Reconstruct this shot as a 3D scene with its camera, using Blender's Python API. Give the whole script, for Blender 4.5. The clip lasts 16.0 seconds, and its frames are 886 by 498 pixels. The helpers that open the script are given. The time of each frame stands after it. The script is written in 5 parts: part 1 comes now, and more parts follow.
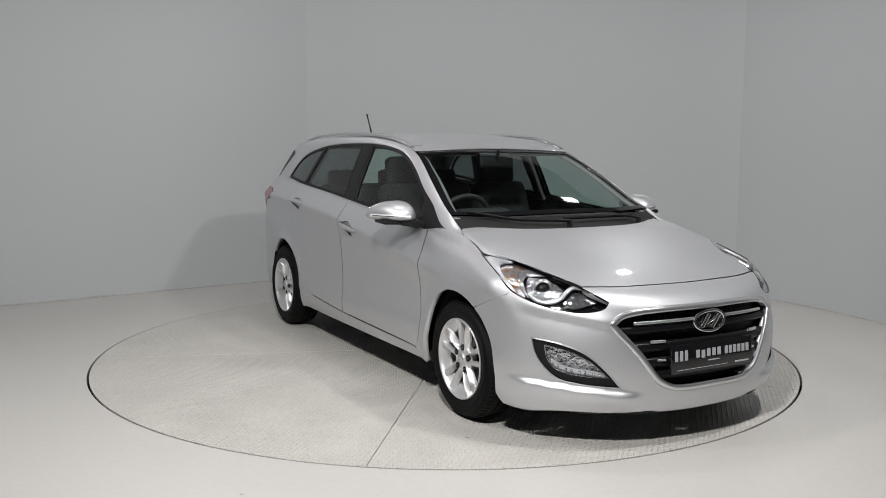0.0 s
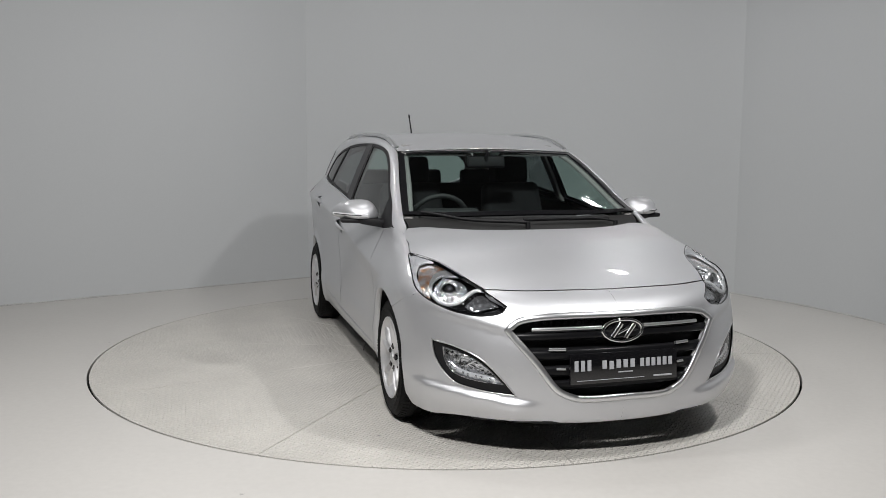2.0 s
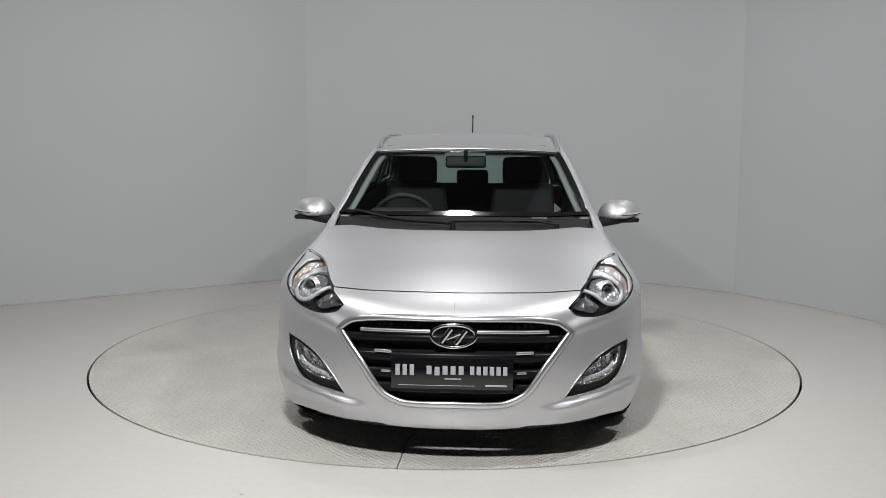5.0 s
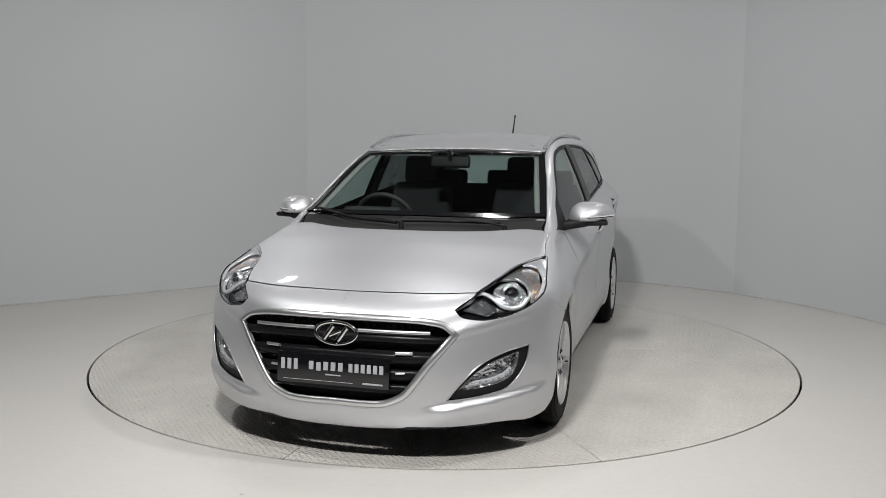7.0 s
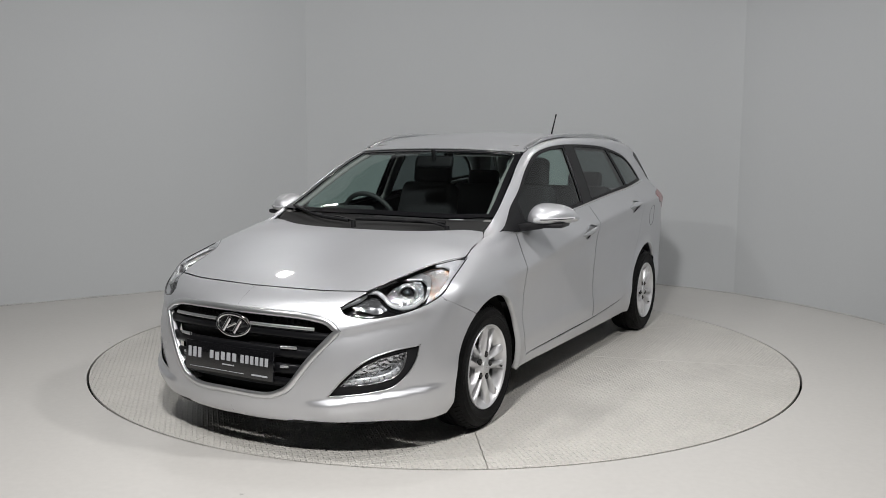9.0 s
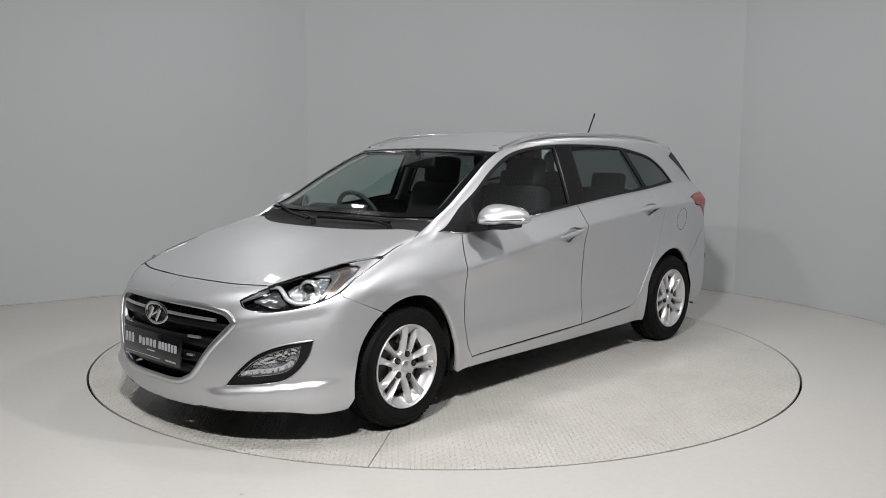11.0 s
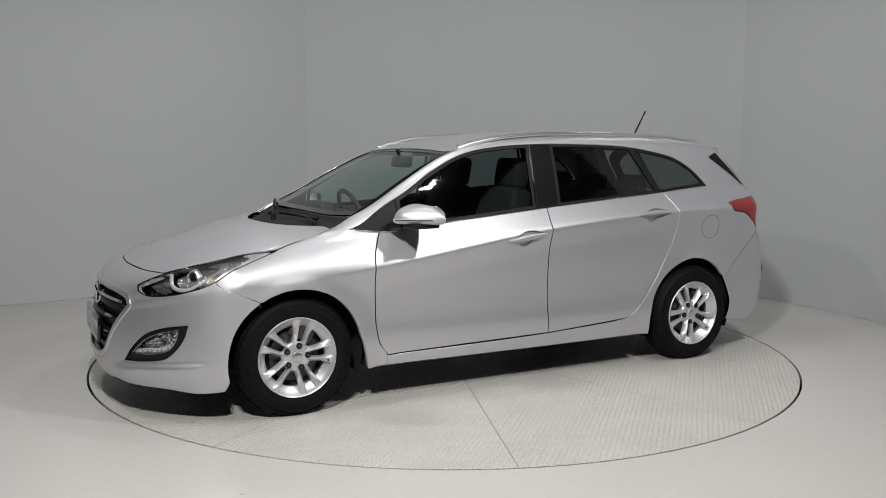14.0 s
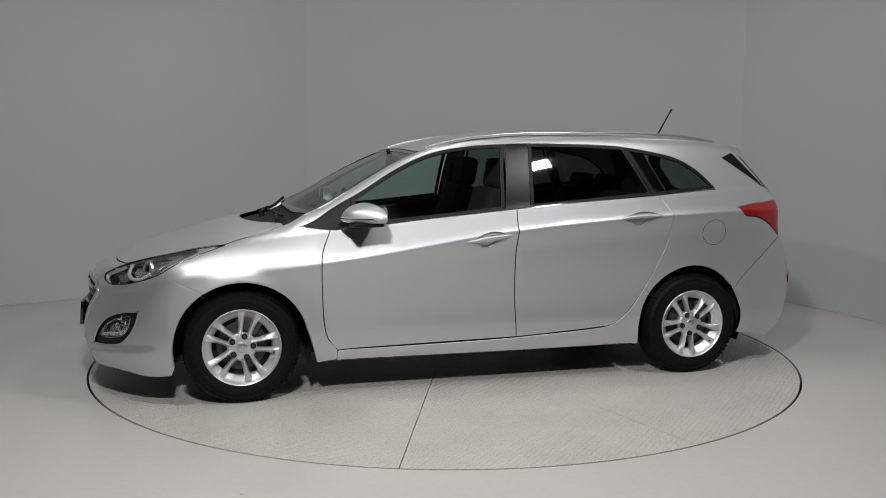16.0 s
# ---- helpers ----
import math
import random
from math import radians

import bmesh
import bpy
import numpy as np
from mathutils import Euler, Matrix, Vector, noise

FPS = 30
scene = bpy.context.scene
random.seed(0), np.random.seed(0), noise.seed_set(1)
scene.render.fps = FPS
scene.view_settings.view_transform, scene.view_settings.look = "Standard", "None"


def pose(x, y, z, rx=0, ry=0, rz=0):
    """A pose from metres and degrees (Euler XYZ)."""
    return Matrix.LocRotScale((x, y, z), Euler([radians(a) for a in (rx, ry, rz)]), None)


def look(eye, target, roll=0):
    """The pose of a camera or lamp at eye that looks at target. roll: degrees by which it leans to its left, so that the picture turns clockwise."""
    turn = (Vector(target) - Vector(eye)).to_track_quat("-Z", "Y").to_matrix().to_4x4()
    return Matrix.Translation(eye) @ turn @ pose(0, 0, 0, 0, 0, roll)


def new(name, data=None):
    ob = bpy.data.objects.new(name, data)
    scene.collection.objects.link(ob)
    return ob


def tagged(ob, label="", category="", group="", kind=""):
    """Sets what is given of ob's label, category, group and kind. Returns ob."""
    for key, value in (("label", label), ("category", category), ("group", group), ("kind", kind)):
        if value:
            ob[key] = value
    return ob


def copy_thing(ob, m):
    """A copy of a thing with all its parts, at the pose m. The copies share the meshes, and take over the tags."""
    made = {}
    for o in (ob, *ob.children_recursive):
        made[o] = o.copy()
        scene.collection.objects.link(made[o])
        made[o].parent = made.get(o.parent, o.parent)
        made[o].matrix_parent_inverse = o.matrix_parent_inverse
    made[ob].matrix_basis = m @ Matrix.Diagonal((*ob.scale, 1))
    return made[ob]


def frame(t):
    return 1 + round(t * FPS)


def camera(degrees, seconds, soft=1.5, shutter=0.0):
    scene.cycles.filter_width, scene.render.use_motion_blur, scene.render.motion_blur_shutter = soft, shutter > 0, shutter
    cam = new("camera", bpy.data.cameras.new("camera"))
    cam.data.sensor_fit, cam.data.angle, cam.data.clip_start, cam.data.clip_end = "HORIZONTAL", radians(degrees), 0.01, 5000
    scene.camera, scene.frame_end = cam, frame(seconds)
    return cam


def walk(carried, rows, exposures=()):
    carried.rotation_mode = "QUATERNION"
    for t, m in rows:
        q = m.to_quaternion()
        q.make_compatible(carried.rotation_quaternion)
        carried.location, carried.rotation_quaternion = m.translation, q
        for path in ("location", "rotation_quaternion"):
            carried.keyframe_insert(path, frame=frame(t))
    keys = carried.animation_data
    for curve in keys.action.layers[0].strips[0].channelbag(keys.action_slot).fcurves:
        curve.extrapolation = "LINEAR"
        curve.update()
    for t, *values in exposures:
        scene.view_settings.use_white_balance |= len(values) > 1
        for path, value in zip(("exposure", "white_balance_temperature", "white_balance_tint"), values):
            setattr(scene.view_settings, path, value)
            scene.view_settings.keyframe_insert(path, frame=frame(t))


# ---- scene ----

cam = camera(54.52, 16.0, soft=0.9)
EXPOSURE = -0.28
EYE = Vector((0.0, -5.745, 1.349))
VIEW = look(EYE, EYE + Vector((-0.0022, 0.9932, -0.1166)), 0.325)
walk(cam, [(0.0, VIEW), (16.0, VIEW)], [(0.0, EXPOSURE), (12.5, EXPOSURE), (13.5, EXPOSURE - 0.1), (14.25, EXPOSURE - 0.2), (15.0, EXPOSURE - 0.25), (16.0, EXPOSURE - 0.49)])
AXLE = (1.371, 0.157)  # front axle of the car, seen from the turntable's axis
DISC_R = 2.248


def heading(t):
    """Degrees by which turntable and car have turned."""
    return -60.46 - 6.523 * t


# ---- light ----
world = bpy.data.worlds.new("studio_world")
scene.world = world
world.use_nodes = True
world.node_tree.nodes["Background"].inputs[0].default_value = (0.75, 0.8, 0.85, 1)
world.node_tree.nodes["Background"].inputs[1].default_value = 0.05


def area(name, where, target, sx, sy, watts, colour=(1, 0.97, 0.93)):
    data = bpy.data.lights.new(name, "AREA")
    data.shape, data.size, data.size_y, data.energy, data.color = "RECTANGLE", sx, sy, watts, colour
    ob = new(name, data)
    ob.matrix_world = look(where, target)
    return ob


# floodlights hung round the turntable, each a bank of LED bars
for fx, fy, fz, wide, watts in ((-0.54, -4.6, 3.4, 0.15, 103), (-0.36, -4.6, 3.4, 0.15, 103), (2.05, -2.4, 3.5, 0.22, 74), (-2.05, -2.4, 3.5, 0.20, 44), (0.0, -0.5, 3.75, 0.24, 24), (2.1, 1.35, 3.5, 0.22, 10), (-2.1, 1.35, 3.5, 0.22, 10)):
    area("floodlight", (fx, fy, fz), (fx * 0.05, fy * 0.05, 0.6), wide, 0.225 if wide < 0.2 else wide * 0.75, watts, (1, 0.985, 0.975))

# ---- materials ----
def material(name, colour, rough=0.5, metal=0.0, coat=0.0, grain=0.0, scale=40.0, spread=0.0, broad=1.5, spec=0.5, coat_rough=0.05):
    """A surface with fine relief (grain) and stains at two sizes (spread)."""
    m = bpy.data.materials.new(name)
    m.use_nodes = True
    t = m.node_tree
    b = t.nodes["Principled BSDF"]
    b.inputs["Base Color"].default_value = (*colour, 1)
    b.inputs["Roughness"].default_value = rough
    b.inputs["Metallic"].default_value = metal
    b.inputs["Coat Weight"].default_value = coat
    b.inputs["Coat Roughness"].default_value = coat_rough
    b.inputs["Specular IOR Level"].default_value = spec
    if not (grain or spread):
        return m
    co = t.nodes.new("ShaderNodeTexCoord")
    fine = t.nodes.new("ShaderNodeTexNoise")
    fine.inputs["Scale"].default_value = scale
    fine.inputs["Detail"].default_value = 5
    t.links.new(co.outputs["Object"], fine.inputs["Vector"])
    if spread:
        wide = t.nodes.new("ShaderNodeTexNoise")
        wide.inputs["Scale"].default_value = broad
        wide.inputs["Detail"].default_value = 6
        wide.inputs["Roughness"].default_value = 0.65
        t.links.new(co.outputs["Object"], wide.inputs["Vector"])
        add = t.nodes.new("ShaderNodeMath")
        add.operation = "ADD"
        t.links.new(wide.outputs["Fac"], add.inputs[0])
        t.links.new(fine.outputs["Fac"], add.inputs[1])
        ramp = t.nodes.new("ShaderNodeMapRange")
        ramp.inputs["From Min"].default_value, ramp.inputs["From Max"].default_value = 0.7, 1.3
        ramp.inputs["To Min"].default_value, ramp.inputs["To Max"].default_value = 1 - spread, 1 + spread
        t.links.new(add.outputs[0], ramp.inputs["Value"])
        mul = t.nodes.new("ShaderNodeVectorMath")
        mul.operation = "SCALE"
        mul.inputs[0].default_value = colour
        t.links.new(ramp.outputs[0], mul.inputs["Scale"])
        t.links.new(mul.outputs[0], b.inputs["Base Color"])
    if grain:
        bump = t.nodes.new("ShaderNodeBump")
        bump.inputs["Strength"].default_value = grain
        bump.inputs["Distance"].default_value = 0.004
        t.links.new(fine.outputs["Fac"], bump.inputs["Height"])
        t.links.new(bump.outputs[0], b.inputs["Normal"])
    return m


def glass(name, tint, gloss=0.03):
    """A thin tinted pane: see-through, with a mirror's sheen that grows at a slant."""
    m = bpy.data.materials.new(name)
    m.use_nodes = True
    t = m.node_tree
    t.nodes.clear()
    out, mix = t.nodes.new("ShaderNodeOutputMaterial"), t.nodes.new("ShaderNodeMixShader")
    clear, shine, fres = t.nodes.new("ShaderNodeBsdfTransparent"), t.nodes.new("ShaderNodeBsdfGlossy"), t.nodes.new("ShaderNodeLayerWeight")
    clear.inputs[0].default_value = (*tint, 1)
    shine.inputs["Roughness"].default_value = gloss
    fres.inputs["Blend"].default_value = 0.5
    power, share = t.nodes.new("ShaderNodeMath"), t.nodes.new("ShaderNodeMath")
    power.operation, share.operation = "POWER", "MULTIPLY_ADD"
    power.inputs[1].default_value = 5.0
    share.inputs[1].default_value, share.inputs[2].default_value = 0.9, 0.05
    t.links.new(fres.outputs["Facing"], power.inputs[0])
    t.links.new(power.outputs[0], share.inputs[0])
    t.links.new(share.outputs[0], mix.inputs[0])
    t.links.new(clear.outputs[0], mix.inputs[1])
    t.links.new(shine.outputs[0], mix.inputs[2])
    t.links.new(mix.outputs[0], out.inputs[0])
    return m


M = dict(
    paint=material("silver_paint", (0.60, 0.608, 0.63), 0.46, 0.82, 0.5, 0.03, 1100, 0.03, 3.0, coat_rough=0.03),
    plastic=material("black_plastic", (0.009, 0.009, 0.010), 0.48, grain=0.15, scale=400, spread=0.1, spec=0.2),
    satin_black=material("satin_black", (0.007, 0.007, 0.008), 0.30, grain=0.02, scale=200, spec=0.15),
    bright=material("silvered_lamp", (0.62, 0.63, 0.64), 0.28, 0.4, 0.8, 0.12, 90, 0.12, 40),
    gloss_black=material("gloss_black", (0.006, 0.006, 0.007), 0.12, coat=0.6, grain=0.01, scale=60),
    chrome=material("bright_chrome", (0.75, 0.76, 0.77), 0.10, 1.0, grain=0.01, scale=200),
    satin=material("satin_silver", (0.62, 0.63, 0.64), 0.28, 0.9, grain=0.02, scale=300),
    alloy=material("wheel_silver", (0.66, 0.66, 0.67), 0.40, 0.72, 0.4, 0.03, 300, 0.04, 8),
    rubber=material("tyre_rubber", (0.006, 0.006, 0.0062), 0.62, grain=0.4, scale=160, spread=0.3, broad=9, spec=0.12),
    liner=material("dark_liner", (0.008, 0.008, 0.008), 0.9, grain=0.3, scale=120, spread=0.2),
    iron=material("brake_iron", (0.10, 0.095, 0.09), 0.5, 0.8, grain=0.2, scale=200, spread=0.2),
    cloth=material("seat_cloth", (0.016, 0.016, 0.018), 0.9, spread=0.08, scale=300, broad=8),
    trim=material("cabin_trim", (0.018, 0.019, 0.02), 0.6, grain=0.35, scale=350, spread=0.1),
    pillar=material("grey_headlining", (0.22, 0.22, 0.215), 0.85, grain=0.3, scale=400, spread=0.04),
    glass_front=glass("green_tinted_glass", (0.59, 0.69, 0.66)),
    glass_dark=glass("privacy_glass", (0.20, 0.22, 0.225)),
    lens=glass("clear_lens", (0.93, 0.94, 0.95)),
    red=material("red_lens", (0.27, 0.004, 0.005), 0.2, 0.0, 0.5, 0.05, 90, 0.12, 14),
    letter=material("pale_lettering", (0.36, 0.37, 0.39), 0.5),
    floor=material("floor_paint", (0.56, 0.545, 0.52), 0.32, grain=0.05, scale=30, spread=0.035, broad=0.9),
    wall=material("wall_paint", (0.46, 0.475, 0.485), 0.75, grain=0.05, scale=60, spread=0.012, broad=0.6),
    far_wall=material("dark_hall", (0.05, 0.05, 0.052), 0.8, grain=0.1, scale=20, spread=0.1),
    pit=material("pit_dark", (0.006, 0.006, 0.006), 0.9),
)

M["bead"] = material("sealant_bead", (0.42, 0.42, 0.41), 0.7, grain=0.4, scale=80, spread=0.2, broad=5)


def checker_plate():
    """Pale paint over raised lozenges, scuffed."""
    m = material("painted_checker_plate", (0.615, 0.595, 0.555), 0.40, grain=0.0, scale=55, spread=0.11, broad=2.6)
    t = m.node_tree
    b = t.nodes["Principled BSDF"]
    co = t.nodes.new("ShaderNodeTexCoord")
    heights = []
    for turn, off in ((45, 0.0), (-45, 0.5)):
        mp = t.nodes.new("ShaderNodeMapping")
        mp.inputs["Scale"].default_value = (28, 28, 28)
        mp.inputs["Location"].default_value = (off, off, 0)
        t.links.new(co.outputs["Object"], mp.inputs["Vector"])
        sep = t.nodes.new("ShaderNodeSeparateXYZ")
        t.links.new(mp.outputs[0], sep.inputs[0])
        cells = []
        for axis in ("X", "Y"):
            fr = t.nodes.new("ShaderNodeMath")
            fr.operation = "FRACT"
            t.links.new(sep.outputs[axis], fr.inputs[0])
            ce = t.nodes.new("ShaderNodeMath")
            ce.operation = "SUBTRACT"
            ce.inputs[1].default_value = 0.5
            t.links.new(fr.outputs[0], ce.inputs[0])
            cells.append(ce)
        cb = t.nodes.new("ShaderNodeCombineXYZ")
        t.links.new(cells[0].outputs[0], cb.inputs[0])
        t.links.new(cells[1].outputs[0], cb.inputs[1])
        ro = t.nodes.new("ShaderNodeMapping")
        ro.inputs["Rotation"].default_value = (0, 0, radians(turn))
        t.links.new(cb.outputs[0], ro.inputs["Vector"])
        sq = t.nodes.new("ShaderNodeVectorMath")
        sq.operation = "MULTIPLY"
        sq.inputs[1].default_value = (2.2, 7.5, 0)
        t.links.new(ro.outputs[0], sq.inputs[0])
        ln = t.nodes.new("ShaderNodeVectorMath")
        ln.operation = "LENGTH"
        t.links.new(sq.outputs[0], ln.inputs[0])
        mr = t.nodes.new("ShaderNodeMapRange")
        mr.interpolation_type = "SMOOTHSTEP"
        mr.inputs["From Min"].default_value, mr.inputs["From Max"].default_value = 1.15, 0.55
        t.links.new(ln.outputs["Value"], mr.inputs["Value"])
        heights.append(mr)
    mx = t.nodes.new("ShaderNodeMath")
    mx.operation = "MAXIMUM"
    t.links.new(heights[0].outputs[0], mx.inputs[0])
    t.links.new(heights[1].outputs[0], mx.inputs[1])
    bump = t.nodes.new("ShaderNodeBump")
    bump.inputs["Strength"].default_value = 1.0
    bump.inputs["Distance"].default_value = 0.006
    t.links.new(mx.outputs[0], bump.inputs["Height"])
    t.links.new(bump.outputs[0], b.inputs["Normal"])
    return m


M["deck"] = checker_plate()

M["lens_white"] = material("white_lens", (0.62, 0.63, 0.65), 0.12, 0.3, 1.0, 0.05, 150)


def indicator_lens():
    """Clear ribbed reflector with an amber bulb's tint in its middle."""
    m = material("indicator_reflector", (0.74, 0.66, 0.58), 0.22, 0.9, 0.8, 0.35, 140)
    t = m.node_tree
    b = t.nodes["Principled BSDF"]
    co = t.nodes.new("ShaderNodeTexCoord")
    no = t.nodes.new("ShaderNodeTexNoise")
    no.inputs["Scale"].default_value = 34
    t.links.new(co.outputs["Object"], no.inputs["Vector"])
    mr = t.nodes.new("ShaderNodeMapRange")
    mr.inputs["From Min"].default_value, mr.inputs["From Max"].default_value = 0.47, 0.68
    t.links.new(no.outputs["Fac"], mr.inputs["Value"])
    mx = t.nodes.new("ShaderNodeMix")
    mx.data_type = "RGBA"
    mx.inputs["A"].default_value, mx.inputs["B"].default_value = (0.70, 0.70, 0.70, 1), (0.72, 0.30, 0.10, 1)
    t.links.new(mr.outputs[0], mx.inputs["Factor"])
    t.links.new(mx.outputs["Result"], b.inputs["Base Color"])
    return m


M["indicator"] = indicator_lens()


def faceted(name, colour, size):
    """Bright plating over small pressed facets."""
    m = material(name, colour, 0.15, 0.85, 0.5)
    t = m.node_tree
    co, vo, bump = t.nodes.new("ShaderNodeTexCoord"), t.nodes.new("ShaderNodeTexVoronoi"), t.nodes.new("ShaderNodeBump")
    vo.inputs["Scale"].default_value = size
    bump.inputs["Strength"].default_value, bump.inputs["Distance"].default_value = 0.9, 0.007
    t.links.new(co.outputs["Object"], vo.inputs["Vector"])
    t.links.new(vo.outputs["Distance"], bump.inputs["Height"])
    t.links.new(bump.outputs[0], t.nodes["Principled BSDF"].inputs["Normal"])
    return m


M["facets"] = faceted("faceted_plating", (0.72, 0.73, 0.75), 64)
M["dark_facets"] = faceted("smoked_plating", (0.34, 0.345, 0.355), 30)


def specked(m):
    """Adds scattered dark specks and scuffs of dirt to a paint."""
    t = m.node_tree
    b = t.nodes["Principled BSDF"]
    source = b.inputs["Base Color"].links[0].from_socket
    co = t.nodes.new("ShaderNodeTexCoord")
    vo = t.nodes.new("ShaderNodeTexVoronoi")
    vo.inputs["Scale"].default_value = 2.6
    t.links.new(co.outputs["Object"], vo.inputs["Vector"])
    no = t.nodes.new("ShaderNodeTexNoise")
    no.inputs["Scale"].default_value = 70
    t.links.new(co.outputs["Object"], no.inputs["Vector"])
    k = t.nodes.new("ShaderNodeMath")
    k.operation = "MULTIPLY_ADD"
    k.inputs[1].default_value, k.inputs[2].default_value = 0.06, -0.025
    t.links.new(no.outputs["Fac"], k.inputs[0])
    d = t.nodes.new("ShaderNodeMath")
    d.operation = "ADD"
    t.links.new(vo.outputs["Distance"], d.inputs[0])
    t.links.new(k.outputs[0], d.inputs[1])
    mr = t.nodes.new("ShaderNodeMapRange")
    mr.inputs["From Min"].default_value, mr.inputs["From Max"].default_value = 0.012, 0.035
    mr.inputs["To Min"].default_value, mr.inputs["To Max"].default_value = 0.55, 1.0
    t.links.new(d.outputs[0], mr.inputs["Value"])
    mul = t.nodes.new("ShaderNodeVectorMath")
    mul.operation = "SCALE"
    t.links.new(source, mul.inputs[0])
    t.links.new(mr.outputs[0], mul.inputs["Scale"])
    t.links.new(mul.outputs[0], b.inputs["Base Color"])


specked(M["floor"])
specked(M["deck"])

# ---- the car's form: x forward from the front axle, y to its left, z up ----
def spline(points):
    """A smooth curve through the points, as a function."""
    xs, ys = np.array(points, float).T
    m = np.gradient(ys, xs)
    d = np.diff(ys) / np.diff(xs)
    for i in range(len(d)):
        if d[i] == 0:
            m[i] = m[i + 1] = 0

    def f(x):
        x = np.clip(x, xs[0], xs[-1])
        i = np.clip(np.searchsorted(xs, x) - 1, 0, len(xs) - 2)
        h = xs[i + 1] - xs[i]
        t = (x - xs[i]) / h
        return ((1 + 2 * t) * (1 - t) ** 2 * ys[i] + t * (1 - t) ** 2 * h * m[i]
                + t * t * (3 - 2 * t) * ys[i + 1] + t * t * (t - 1) * h * m[i + 1])
    return f


PLAN = spline([(-3.7, 0.73), (-3.4, 0.785), (-3.1, 0.83), (-2.65, 0.872), (-2.2, 0.876), (-1.5, 0.875), (-0.9, 0.87), (-0.4, 0.866),
               (0.0, 0.876), (0.3, 0.868), (0.55, 0.835), (0.9, 0.74)])
CREASE = spline([(-3.7, 0.97), (-2.94, 0.978), (-2.48, 0.963), (-1.48, 0.885), (-0.46, 0.735), (0.1, 0.68), (0.9, 0.67)])
BELT = spline([(-3.7, 1.13), (-2.86, 1.10), (-1.55, 1.009), (-0.46, 0.90), (0.0, 0.85), (0.9, 0.80)])
LOWER = spline([(0.1, 0.10), (0.18, 0.055), (0.24, 0.032), (0.30, 0.022), (0.36, 0.016), (0.44, 0.022), (0.55, 0.020), (0.66, 0.012), (0.78, 0.004), (1.0, 0.0)])
BELT_IN = spline([(-3.7, 0.15), (-2.9, 0.128), (-2.3, 0.11), (-1.5, 0.098), (0.9, 0.095)])
UPPER = spline([(-0.2, 0.0), (0.0, 0.0), (0.15, 0.012), (0.5, 0.048), (1.0, 0.1)])
TOPC = spline([(-3.75, 1.26), (-3.35, 1.35), (-2.9, 1.430), (-2.4, 1.456), (-1.9, 1.460), (-1.5, 1.446), (-1.25, 1.412), (-1.0, 1.345), (-0.64, 1.19), (-0.36, 1.035), (-0.26, 0.965),
               (-0.15, 0.945), (0.05, 0.916), (0.3, 0.850), (0.55, 0.775), (0.72, 0.705), (0.9, 0.60)])
CROWN = spline([(-3.7, 0.15), (-2.5, 0.10), (-1.3, 0.08), (-1.0, 0.06), (-0.7, 0.10), (-0.45, 0.12), (-0.3, 0.06), (0.0, 0.10), (0.3, 0.13), (0.5, 0.12), (0.9, 0.05)])
NOSE = spline([(0.1, 0.79), (0.17, 0.838), (0.22, 0.858), (0.30, 0.870), (0.42, 0.872), (0.52, 0.858), (0.60, 0.835), (0.68, 0.80), (0.74, 0.755), (0.80, 0.69), (0.88, 0.60)])
TAIL = spline([(0.15, -3.38), (0.25, -3.48), (0.40, -3.53), (0.55, -3.54), (0.68, -3.51), (0.84, -3.45), (1.03, -3.42), (1.12, -3.36), (1.315, -3.17), (1.42, -3.06), (1.5, -3.0)])


def smax(a, b, r):
    h = np.maximum(r - np.abs(a - b), 0)
    return np.maximum(a, b) + h * h / (4 * r)


def ramp(v, a, b):
    t = np.clip((v - a) / (b - a), 0, 1)
    return t * t * (3 - 2 * t)


def half_width(x, z):
    """Half the car's width, its creases rounded."""
    c, b, inn, plan = CREASE(x), BELT(x), BELT_IN(x), PLAN(x)
    base = LOWER(c)
    sharp = 1 - ramp(x, -0.65, -0.05)
    total = 0
    for d, w in ((-0.009, 0.25), (0.0, 0.5), (0.009, 0.25)):
        v = z + d
        up = (v - c) / (b - c)
        g = np.maximum(v - b, 0)
        total = total + w * np.where(v < c, LOWER(v) - base + sharp * (0.018 * ramp(c - v, -0.02, 0.13) - 0.001), np.where(up < 1, (sharp * UPPER(up) * 10 + (1 - sharp) * np.maximum(up, 0) ** 1.7) * inn, inn + 0.37 * g + 0.20 * g * g))
    flare = 0
    for cx, widen in ((0.0, 0.055), (-2.65, 0.02)):  # raised band round each wheel arch, creased at its edge
        edge = 0.412 + widen * ramp(np.abs(x - cx), 0.10, 0.45)
        flare = flare + np.minimum(smax(edge - np.hypot(x - cx, z - 0.30), 0.0, 0.016) / (edge - 0.355), 1)
    return plan - total + 0.015 * flare


